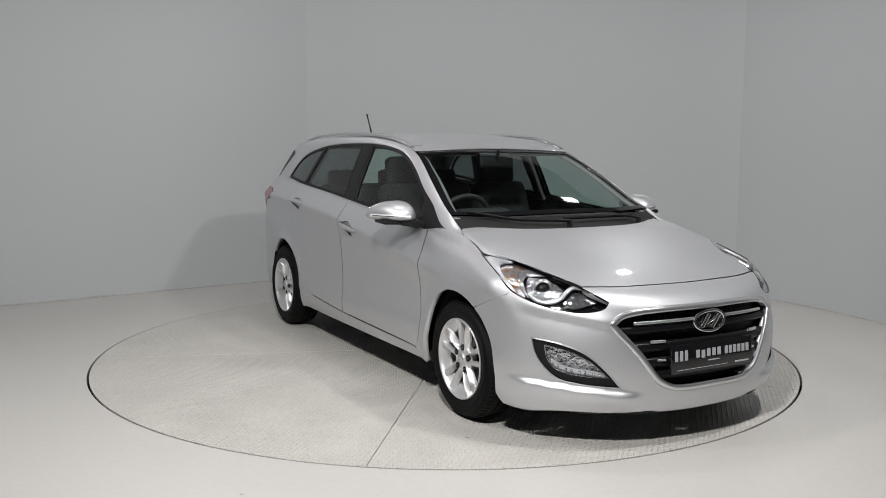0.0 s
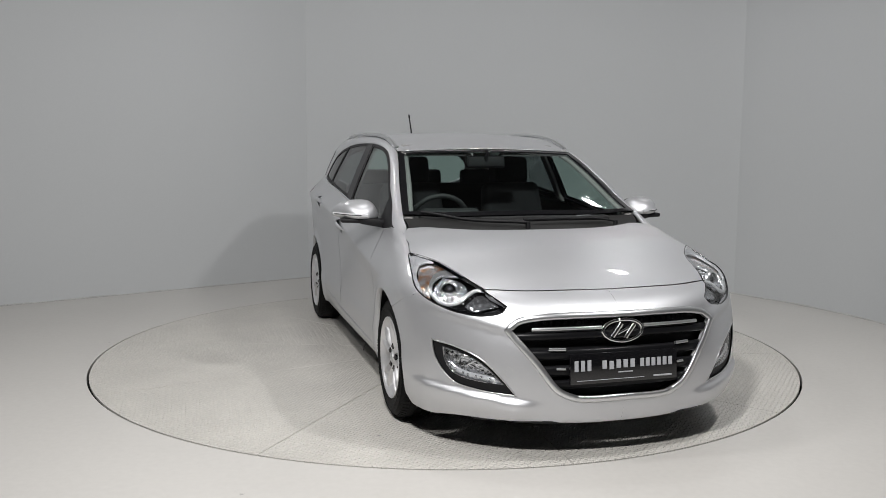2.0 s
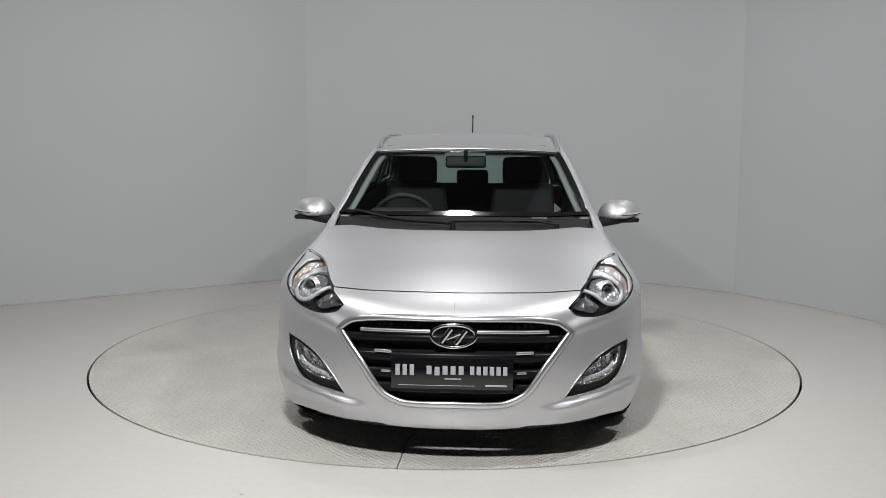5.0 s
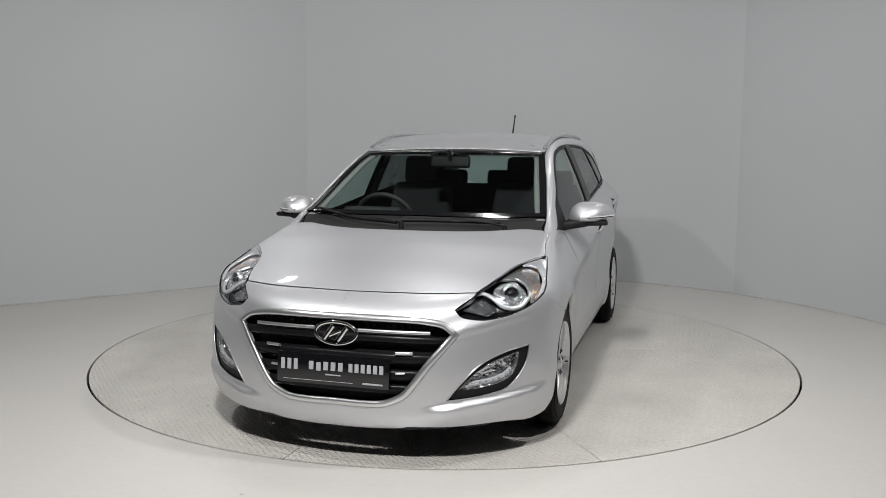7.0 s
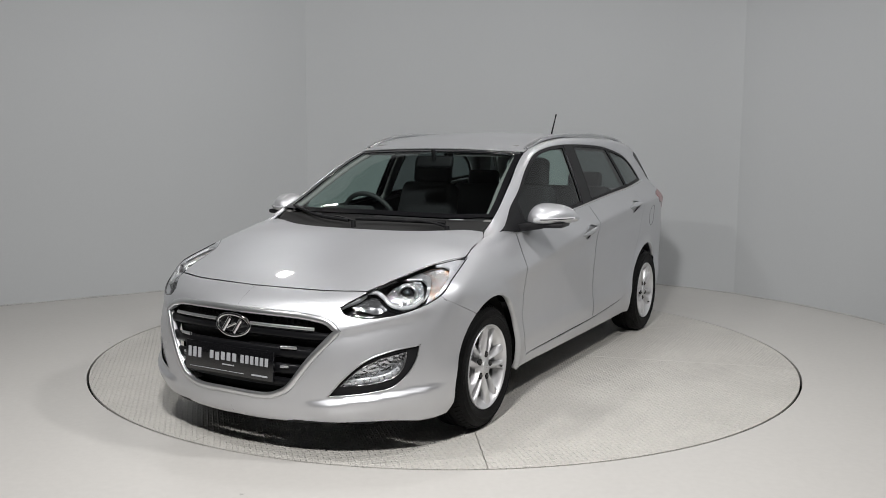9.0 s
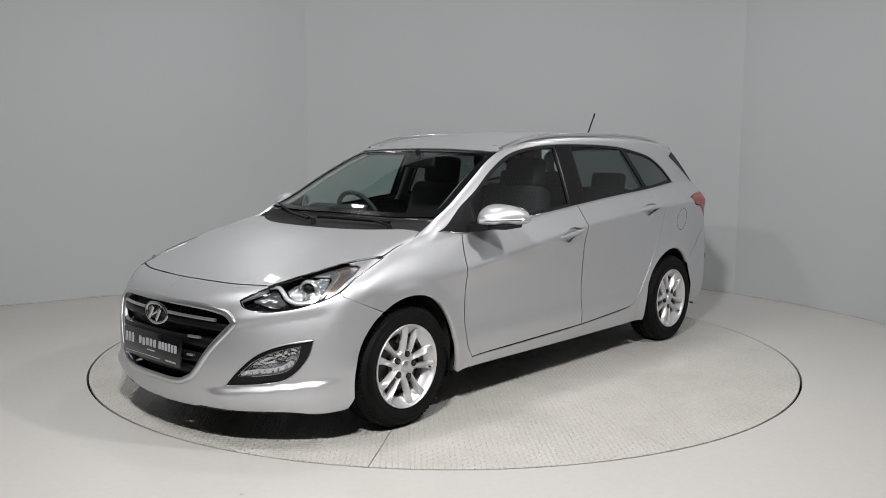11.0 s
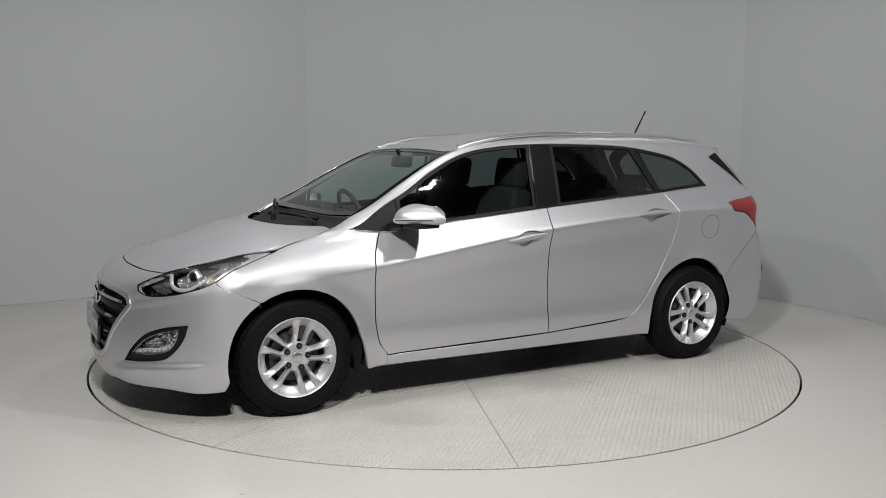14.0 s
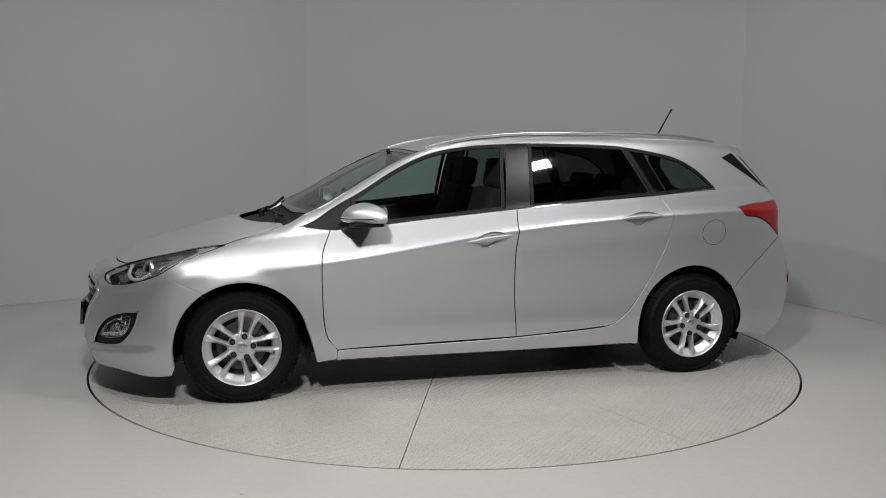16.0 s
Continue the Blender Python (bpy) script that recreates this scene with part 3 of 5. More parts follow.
DOOR_MID = [(-1.541, 0.778, 1.008), (-1.513, 0.85, 0.80), (-1.513, 0.854, 0.533), (-1.527, 0.85, 0.277)]
DOOR_REAR_EDGE = [(-2.122, 0.857, 0.318), (-2.209, 0.86, 0.385), (-2.382, 0.863, 0.636), (-2.468, 0.875, 0.836), (-2.484, 0.876, 0.953), (-2.44, 0.763, 1.077)]
LAMP = [(0.697, 0.489, 0.668), (0.621, 0.545, 0.71), (0.442, 0.604, 0.766), (0.246, 0.664, 0.806), (0.075, 0.769, 0.826), (0.275, 0.805, 0.765), (0.385, 0.80, 0.70),
        (0.485, 0.747, 0.655), (0.586, 0.666, 0.628), (0.665, 0.574, 0.622), (0.698, 0.508, 0.645)]
GRILLE = [(0.814, 0.0, 0.636), (0.80, 0.2, 0.634), (0.763, 0.39, 0.624), (0.744, 0.455, 0.608), (0.732, 0.497, 0.572), (0.80, 0.40, 0.45), (0.837, 0.292, 0.312), (0.846, 0.23, 0.285), (0.865, 0.0, 0.280)]
FOG = [(0.512, 0.772, 0.502), (0.532, 0.766, 0.436), (0.565, 0.741, 0.377), (0.612, 0.697, 0.327), (0.672, 0.63, 0.308), (0.770, 0.468, 0.292), (0.744, 0.53, 0.369), (0.69, 0.605, 0.444), (0.615, 0.688, 0.484)]
FOG_LENS = [(0.563, 0.737, 0.479), (0.578, 0.73, 0.42), (0.605, 0.706, 0.378), (0.644, 0.666, 0.359), (0.75, 0.521, 0.339), (0.708, 0.585, 0.408), (0.658, 0.645, 0.447)]
TAIL_LAMP = [(-2.944, 0.82, 1.0), (-3.05, 0.80, 1.025), (-3.20, 0.76, 1.033), (-3.33, 0.68, 1.02), (-3.36, 0.70, 0.90), (-3.28, 0.79, 0.825), (-3.20, 0.81, 0.885), (-3.10, 0.827, 0.94), (-2.987, 0.835, 0.962)]
SCREEN = [(-0.335, 0.69, 0.955), (-0.66, 0.64, 1.15), (-1.01, 0.572, 1.33)]
ROOF_EDGE = [(-1.01, 0.572, 1.33), (-1.3, 0.565, 1.39), (-1.9, 0.56, 1.42), (-2.5, 0.555, 1.41), (-2.98, 0.54, 1.37)]


def back(pts):
    return list(reversed(pts))


def mirror_pts(pts):
    return [(x, -y, z) for x, y, z in pts]


# bonnet, roof, bodysides, doors, bumpers
half = [(0.683, 0.0, 0.735), (0.672, 0.2, 0.737), (0.642, 0.40, 0.738), (0.588, 0.553, 0.737)]
side = [(0.442, 0.606, 0.767), (0.246, 0.668, 0.807), (0.085, 0.758, 0.826), (-0.03, 0.742, 0.862), (-0.17, 0.73, 0.895), (-0.235, 0.70, 0.93)]
rear_edge = [(-0.225, 0.60, 0.94), (-0.165, 0.5, 0.935), (-0.115, 0.40, 0.93), (-0.050, 0.2, 0.928), (-0.030, 0.0, 0.928)]
right = half + side + rear_edge
sheet("bonnet", panel_data(right + back(mirror_pts(right[1:-1])), "hood", thick=0.02), M["paint"], car, "smooth silver bonnet")

roof_half = [(-0.995, 0.0, 1.345), (-1.0, 0.3, 1.34)] + ROOF_EDGE + [(-3.03, 0.3, 1.39), (-3.05, 0.0, 1.4)]
sheet("roof", panel_data(roof_half + back(mirror_pts(roof_half[1:-1])), "top", step=0.04, thick=0.015), M["paint"], car, "silver roof skin")

fender = ([(0.085, 0.764, 0.826), (-0.03, 0.742, 0.862), (-0.17, 0.73, 0.895), (-0.334, 0.746, 0.922)] + DOOR_FRONT_EDGE
          + [(-0.503, 0.83, 0.19), (-0.395, 0.82, 0.188)] + arc(0, 0.30, 0.352, 162, 58, 12) + [(0.376, 0.817, 0.682), (0.385, 0.80, 0.70), (0.275, 0.805, 0.765)])
both("front_wing", panel_data(fender, "wing", step=0.022, grid=0.015, thick=0.03, creased=True), M["paint"], car)

bodyside = ([(-0.17, 0.73, 0.897), (-0.235, 0.70, 0.93)] + SCREEN + ROOF_EDGE[1:]
            + [(-3.10, 0.62, 1.27), (-3.24, 0.67, 1.12), (-3.33, 0.68, 1.03), (-3.20, 0.76, 1.036), (-3.05, 0.80, 1.028), (-2.94, 0.82, 1.0), (-2.987, 0.835, 0.958), (-3.10, 0.827, 0.936),
               (-3.20, 0.81, 0.88), (-3.28, 0.80, 0.82), (-3.121, 0.816, 0.676), (-2.955, 0.826, 0.515)]
            + [(-2.65 + 0.36 * math.cos(radians(a)), 0.86, 0.30 + 0.36 * math.sin(radians(a))) for a in (140, 120, 100, 80, 60, 40, 20, 2)] + [(-2.30, 0.83, 0.187), (-1.5, 0.82, 0.188), (-0.503, 0.82, 0.19), (-0.503, 0.84, 0.251), (-0.56, 0.845, 0.253), (-1.527, 0.85, 0.2735), (-2.05, 0.855, 0.305)] + DOOR_REAR_EDGE + back(GREEN[:-1] + [GREEN[-1]]))
both("bodyside", panel_data(bodyside, "cant", step=0.03, thick=0.02, creased=True), M["paint"], car)

HANDLE_F = [(-1.223, 0.871, 0.831), (-1.288, 0.871, 0.862), (-1.345, 0.865, 0.885), (-1.39, 0.865, 0.889), (-1.43, 0.872, 0.882), (-1.481, 0.873, 0.868), (-1.428, 0.869, 0.843), (-1.385, 0.867, 0.826), (-1.345, 0.863, 0.803), (-1.310, 0.866, 0.806), (-1.285, 0.866, 0.824)]
HANDLE_R = [(-2.147, 0.873, 0.948), (-2.226, 0.862, 0.973), (-2.275, 0.85, 0.987), (-2.32, 0.85, 0.989), (-2.371, 0.859, 0.980), (-2.418, 0.874, 0.963), (-2.355, 0.874, 0.941), (-2.31, 0.872, 0.928), (-2.272, 0.87, 0.910), (-2.24, 0.87, 0.912), (-2.21, 0.873, 0.930)]
front_doors = both("front_door", panel_data(DOOR_FRONT_EDGE + [(-0.57, 0.845, 0.257), (-1.45, 0.85, 0.2755)] + back(DOOR_MID), "cant", step=0.026, thick=0.02, creased=True, holes=[HANDLE_F]), M["paint"], car)
rear_doors = both("rear_door", panel_data(DOOR_MID + [(-1.6, 0.85, 0.281), (-2.04, 0.855, 0.309)] + DOOR_REAR_EDGE, "cant", step=0.026, thick=0.02, creased=True, holes=[HANDLE_R]), M["paint"], car)
top_edge = [(0.683, -0.0036, 0.732), (0.672, 0.2, 0.734), (0.642, 0.40, 0.735), (0.588, 0.553, 0.734)]
under = [(0.352, 0.80, 0.186), (0.45, 0.76, 0.186), (0.58, 0.67, 0.188), (0.70, 0.52, 0.19), (0.76, 0.40, 0.184), (0.795, 0.2, 0.182), (0.81, -0.0036, 0.182)]
bumper = (top_edge + [(0.621, 0.546, 0.708), LAMP[0]] + back(LAMP[6:]) + [(0.376, 0.817, 0.682)] + arc(0, 0.30, 0.352, 58, -15, 8) + under + [(0.865, -0.0036, 0.280)] + back(GRILLE)[1:-1] + [(0.814, -0.0036, 0.636)])
front_half = panel_data(bumper, "corner", step=0.022, grid=0.014, thick=0.03, holes=[FOG], sharp=30)
sheet("front_bumper", joined(front_half, mirrored(front_half)), M["paint"], car, "silver front bumper with a slanted crease at each lower corner")

rear_half = [(-3.57, -0.0036, 0.70), (-3.50, 0.45, 0.70), (-3.36, 0.70, 0.78), (-3.28, 0.80, 0.818), (-3.121, 0.816, 0.676), (-2.955, 0.826, 0.515)] + [
    (-2.65 + 0.36 * math.cos(radians(a)), 0.86, 0.30 + 0.36 * math.sin(radians(a))) for a in (140, 160, 180, 195)] + [(-3.2, 0.75, 0.19), (-3.35, 0.5, 0.19), (-3.42, -0.0036, 0.19)]
rb = panel_data(rear_half, "rearcorner", step=0.03, thick=0.02, gap=0.0)
sheet("rear_bumper", joined(rb, mirrored(rb)), M["paint"], car)
gate = [(-3.08, 0.0, 1.39), (-3.08, 0.45, 1.37), (-3.10, 0.60, 1.27), (-3.24, 0.66, 1.12), (-3.33, 0.67, 1.03), (-3.36, 0.68, 0.90), (-3.38, 0.66, 0.78), (-3.50, 0.45, 0.705), (-3.57, 0.0, 0.705)]
gate_glass = [(-3.12, 0.0, 1.335), (-3.14, 0.42, 1.32), (-3.18, 0.54, 1.25), (-3.30, 0.58, 1.08), (-3.40, 0.45, 1.04), (-3.42, 0.0, 1.03)]
tailgate = sheet("tailgate", panel_data(gate + back(mirror_pts(gate[1:-1])), "rear", step=0.045, thick=0.02, holes=[gate_glass + back(mirror_pts(gate_glass[1:-1]))]), M["paint"], car)
sheet("rear_screen", panel_data(gate_glass + back(mirror_pts(gate_glass[1:-1])), "rear", skin=-0.004, step=0.06, thick=0), M["glass_front"], tailgate, "tinted rear window")


# dark joints between the panels
def seam(pts, view, name="panel_joint", pair=True, width=0.014):
    d = sweep_data(on_skin(pts, view, 0.03, skin=-0.009), width, 0.004, n=6)
    for k in range(2 if pair else 1):
        sheet(name, mirrored(d) if k else d, M["liner"], car)


seam(half + side[:1], "hood")
seam(side[:5], "wing")
seam(DOOR_FRONT_EDGE, "cant")
seam(DOOR_MID, "cant")
seam(DOOR_REAR_EDGE, "cant")
seam([(-0.503, 0.84, 0.253), (-1.0, 0.85, 0.264), (-1.527, 0.85, 0.275), (-2.05, 0.855, 0.307), (-2.122, 0.857, 0.318)], "side")
seam([(0.189, 0.852, 0.585), (0.376, 0.817, 0.685)], "wing", width=0.010)
seam([(-0.17, 0.73, 0.896), (-0.334, 0.746, 0.923)], "wing")
seam([(-0.17, 0.73, 0.896), (-0.235, 0.70, 0.93), (-0.30, 0.69, 0.945)], "wing", width=0.01)
seam(ROOF_EDGE, "top", width=0.010)


# lower black valance along the front
lip = on_skin([(0.60, 0.65, 0.20), (0.70, 0.52, 0.20), (0.77, 0.35, 0.20), (0.80, 0.15, 0.20), (0.81, 0.0, 0.20)], "corner", 0.03, skin=-0.02)
lip[:, 2] = 0.175
lip_data = sweep_data(lip, 0.05 * ramp(np.linspace(0, 1, len(lip)), -0.1, 0.2), 0.03, up=(0, 0, 1))
sheet("front_valance", joined(lip_data, mirrored(lip_data)), M["plastic"], car, "black lower valance")


# ---- glass ----
def frame_and_pane(outline, view, border, pane_mat, frame_mat, name, label, parents, pane_label="", mirror=True, skin=-0.002, step=0.03):
    """A dark frame along an outline with a pane inside it."""
    d, e1, e2 = basis(view)
    p = snap(outline)
    q = round_path(np.stack([p @ e1, p @ e2], 1), step, sharp=40)
    inner2 = shrink(q, border)
    start = inner2[:, :1] * e1 + inner2[:, 1:] * e2
    outer3 = q[:, :1] * e1 + q[:, 1:] * e2
    ring = panel_data(outer3, view, skin=skin, step=0.05, grid=0.05, gap=0.0005, thick=0.008, holes=[start], outline_step=step, fixed=True)
    pane = panel_data(start, view, skin=skin - 0.004, step=0.06, gap=-0.004, thick=0, outline_step=step, fixed=True)
    for k, par in enumerate(parents):
        f = sheet(name, mirrored(ring) if k else ring, frame_mat, par, label)
        g = sheet("pane", mirrored(pane) if k else pane, pane_mat, f if par is car else par, pane_label)
        g.visible_shadow = False
    return pane


screen_half = [(-0.295, 0.0, 0.99), (-0.30, 0.25, 0.985), (-0.325, 0.5, 0.975), (-0.37, 0.685, 0.97), (-0.66, 0.635, 1.15), (-1.005, 0.568, 1.33), (-1.0, 0.3, 1.34), (-0.993, 0.0, 1.345)]
frame_and_pane(screen_half + back(mirror_pts(screen_half[1:-1])), "screen", 0.035, M["glass_front"], M["gloss_black"], "windscreen", "black-bordered windscreen", [car], "green-tinted windscreen glass")

tri = [GREEN[0], GREEN[1], (-0.60, 0.70, 1.072), (-0.60, 0.76, 0.921), (-0.48, 0.769, 0.911)]
both("sail_panel", panel_data(tri, "cant", skin=-0.001, step=0.05, thick=0.006), M["plastic"], car, "black triangular panel behind the pillar")
win_f = [(-0.604, 0.70, 1.072)] + GREEN[2:6] + [(-1.52, 0.602, 1.367), (-1.50, 0.64, 1.30), (-1.47, 0.775, 1.003), (-1.0, 0.78, 0.958), (-0.604, 0.76, 0.921)]
frame_and_pane(win_f, "cant", 0.022, M["glass_front"], M["plastic"], "window", "black-framed front side window", front_doors, "lightly tinted pane", step=0.025)
pillar_b = [(-1.522, 0.602, 1.368), (-1.564, 0.602, 1.369), (-1.66, 0.606, 1.37), (-1.625, 0.77, 1.016), (-1.541, 0.778, 1.008), (-1.473, 0.775, 1.002)]
both("pillar_trim", panel_data(pillar_b, "cant", skin=0.0, step=0.05, thick=0.006), M["satin_black"], car, "black door pillar trim")
win_r = [(-1.663, 0.606, 1.37), (-1.896, 0.615, 1.371), (-2.256, 0.631, 1.356), (-2.40, 0.75, 1.075), (-2.0, 0.77, 1.045), (-1.628, 0.775, 1.016)]
frame_and_pane(win_r, "cant", 0.018, M["glass_dark"], M["plastic"], "window", "black-framed rear side window", rear_doors, "dark privacy glass", step=0.025)
win_q = [(-2.262, 0.631, 1.354), (-2.436, 0.647, 1.33), (-2.618, 0.666, 1.286), (-2.725, 0.687, 1.228), (-2.845, 0.722, 1.115), (-2.44, 0.762, 1.080), (-2.405, 0.752, 1.078)]
frame_and_pane(win_q, "cant", 0.02, M["glass_dark"], M["plastic"], "quarter_window", "black-framed rear quarter window", [car, car], "dark privacy glass", step=0.025)
chrome_line = on_skin([(-0.345, 0.75, 0.919), (-0.48, 0.769, 0.907), (-1.0, 0.775, 0.955), (-1.541, 0.778, 1.006), (-2.0, 0.77, 1.042), (-2.44, 0.763, 1.075), (-2.845, 0.726, 1.108)], "cant", 0.05)
both("waist_strip", sweep_data(chrome_line, 0.009, 0.008, 0.002), M["chrome"], car, "thin chrome waistline strip")


# ---- front end ----
grille = [p for p in GRILLE] + back(mirror_pts(GRILLE[1:-1]))
grille_ob = sheet("grille", panel_data(grille, "front", skin=-0.05, step=0.05, thick=0), M["plastic"], car, "wide black hexagonal grille")
loop = on_skin(grille, "front", 0.02, True)
sheet("grille_surround", sweep_data(loop, 0.031, 0.015, 0.0, True), M["satin"], grille_ob, "satin silver surround")


def grille_bar(z_mid, y0, y1, wide, deep, mat, skin, label="", droop=0.0):
    ys = np.linspace(y0, y1, 24)
    path = skin_points("front", np.stack([ys * basis("front")[1][1], z_mid - droop * ys ** 2], 1), skin)
    return sheet("grille_bar", sweep_data(path, wide, deep), mat, grille_ob, label)


for z, w, e in ((0.553, 0.036, 0.470), (0.475, 0.046, 0.43), (0.405, 0.048, 0.375), (0.345, 0.040, 0.33)):
    grille_bar(z, -e, e, w, 0.024, M["satin_black"], -0.022, "black bar", 0.06)
for s in (1, -1):
    grille_bar(0.585, s * 0.10, s * 0.40, 0.015, 0.014, M["satin"], -0.006, "bright silver bar", 0.05)
    grille_bar(0.495, s * 0.265, s * 0.335, 0.014, 0.012, M["satin"], -0.008, "bright silver tip")
    grille_bar(0.412, s * 0.268, s * 0.305, 0.010, 0.012, M["satin"], -0.008, "bright silver tip")
# honeycomb cells between the bars
bm = bmesh.new()
bmesh.ops.create_cone(bm, cap_ends=True, segments=6, radius1=0.013, radius2=0.010, depth=0.008, matrix=pose(0, 0, 0, 0, 90, 0))
cell = part("grille_cell", bm, M["plastic"], grille_ob, "black honeycomb cell")
cell_spots = []
for z0 in (0.606, 0.525):
    for r in range(2):
        for k in range(-15, 16):
            y = k * 0.030 + (0.015 if r else 0)
            if abs(y) < (0.44 if z0 > 0.56 else 0.45):
                cell_spots.append((0.80 - 0.35 * y * y - 0.38 * y ** 4 - 0.024, y, z0 + (r - 0.5) * 0.022))
cell.location = cell_spots[0]
for spot in cell_spots[1:]:
    twin = cell.copy()
    scene.collection.objects.link(twin)
    twin.location = spot

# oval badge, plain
bm = bmesh.new()
ring = [(0.094 * math.sin(k * math.tau / 48), 0.048 * math.cos(k * math.tau / 48)) for k in range(48)]
path = np.array([(0.838 - 0.10 * abs(a), a, 0.567 + b) for a, b in ring])
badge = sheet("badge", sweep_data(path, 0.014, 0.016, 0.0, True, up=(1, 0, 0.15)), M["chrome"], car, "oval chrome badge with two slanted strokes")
for a, b, w in (((-0.052, -0.026), (-0.010, 0.032), 0.022), ((0.010, -0.032), (0.052, 0.026), 0.022)):
    pts = np.array([(0.839, a[0] + (b[0] - a[0]) * t, 0.567 + a[1] + (b[1] - a[1]) * t) for t in np.linspace(0, 1, 6)])
    sheet("badge_stroke", sweep_data(pts, w, 0.012, 0.0, up=(1, 0, 0.1)), M["chrome"], badge)
link = np.array([(0.839, y, 0.567 + 0.45 * y + 3.0 * y ** 3) for y in np.linspace(-0.028, 0.028, 8)])
sheet("badge_stroke", sweep_data(link, 0.013, 0.011, 0.0, up=(1, 0, 0.1)), M["chrome"], badge)
bm = bmesh.new()
ball(bm, (0.02, 0.18, 0.09), (0.824, 0, 0.567))
part("badge_back", bm, M["gloss_black"], badge)

# plate carrier with pale bars where letters stand
bm = bmesh.new()
box(bm, (0.018, 0.512, 0.132), (0.858, -0.004, 0.413), 0.005, (0, -4, 0))
plate = part("number_plate", bm, M["gloss_black"], car, "black front plate with pale bars in place of writing")
bars = [(-0.232 + 0.030 * k, 0.018, 0.428, 0.046) for k in range(3)] + [(-0.100 + 0.0335 * k, 0.021, 0.428 - 0.004 * (k == 1), 0.036) for k in range(5)]
bars += [(0.080 + 0.0275 * k, 0.018, 0.428, 0.036) for k in range(6)] + [(0.0, 0.07, 0.392, 0.005), (0.18, 0.09, 0.366, 0.007), (-0.07, 0.32, 0.364, 0.002)]
for y, w, z, h in bars:
    bm = bmesh.new()
    box(bm, (0.004, w, h), (0.868 + (0.413 - z) * 0.07, y, z), 0.001, (0, -4, 0), 1)
    part("letter_bar", bm, M["letter"], plate, "pale bar")

# round tow-eye cover
eye = on_skin([(0.79, -0.515 + 0.022 * math.cos(a), 0.395 + 0.026 * math.sin(a)) for a in np.linspace(0, math.tau, 16, endpoint=False)], "front", 0.006, True)
sheet("tow_cover", sweep_data(eye, 0.002, 0.0016, 0.0, True, 6), M["satin"], car, "thin round seam of a tow-eye cover")


def fog_lamp(s):
    flip = (lambda d: d) if s > 0 else mirrored
    inner = FOG_LENS
    bez = sheet("fog_lamp", flip(panel_data(FOG, "corner", skin=-0.010, step=0.02, thick=0, holes=[inner])), M["plastic"], car, "fog lamp in a black pointed surround")
    # glint along the bumper's painted edge, modelled as a satin strip
    edge = on_skin(FOG, "corner", 0.02, True)
    sheet("fog_edge_glint", flip(sweep_data(edge, 0.006, 0.006, -0.001, True, 6)), M["satin"], bez, "thin strip drawn as the paint edge's glint")
    sheet("reflector", flip(panel_data(inner, "corner", skin=-0.045, step=0.02, thick=0)), M["facets"], bez, "bright faceted reflector")
    wall = on_skin(inner, "corner", 0.015, True, skin=-0.026)
    sheet("lamp_wall", flip(sweep_data(wall, 0.004, 0.036, 0, True, 6)), M["dark_facets"], bez)
    sheet("lens", flip(panel_data(inner, "corner", skin=-0.011, step=0.03, thick=0)), M["lens"], bez, "clear lens")
    shelf = on_skin([(0.592, 0.722, 0.408), (0.613, 0.70, 0.388), (0.648, 0.665, 0.372), (0.70, 0.598, 0.362), (0.742, 0.535, 0.350)], "corner", 0.012, skin=-0.026)
    sheet("light_strip", flip(sweep_data(shelf, 0.026, 0.010)), M["lens_white"], bez, "pale strip of daytime running lights")
    bm = bmesh.new()
    at = Vector((0.618, 0.664, 0.438))
    lathe(bm, [(0.012, -0.030), (0.024, -0.022), (0.034, -0.004), (0.037, 0.002), (0.039, 0.0)], 28)
    lathe(bm, [(0.0005, 0.0), (0.007, -0.003), (0.011, -0.012), (0.012, -0.03)], 16)
    bmesh.ops.transform(bm, matrix=Matrix.Translation(at) @ Vector((0.8, 0.58, 0.0)).to_track_quat("Y", "Z").to_matrix().to_4x4() @ Matrix.Translation((0, -0.012, 0)), verts=bm.verts)
    ob = part("bulb_cup", bm, M["chrome"], bez, "chrome bowl round a shaded bulb")
    for k in range(8):
        p = shelf[int((len(shelf) - 1) * (k + 0.5) / 8)]
        bm2 = bmesh.new()
        box(bm2, (0.010, 0.012, 0.014), (p[0] + 0.004, p[1] + 0.003, p[2]), 0.002, (0, 0, -45), 1)
        d = part("running_light", bm2, M["facets"], bez)
        if s < 0:
            d.scale.y = -1
    if s < 0:
        ob.scale.y = -1
    return bez


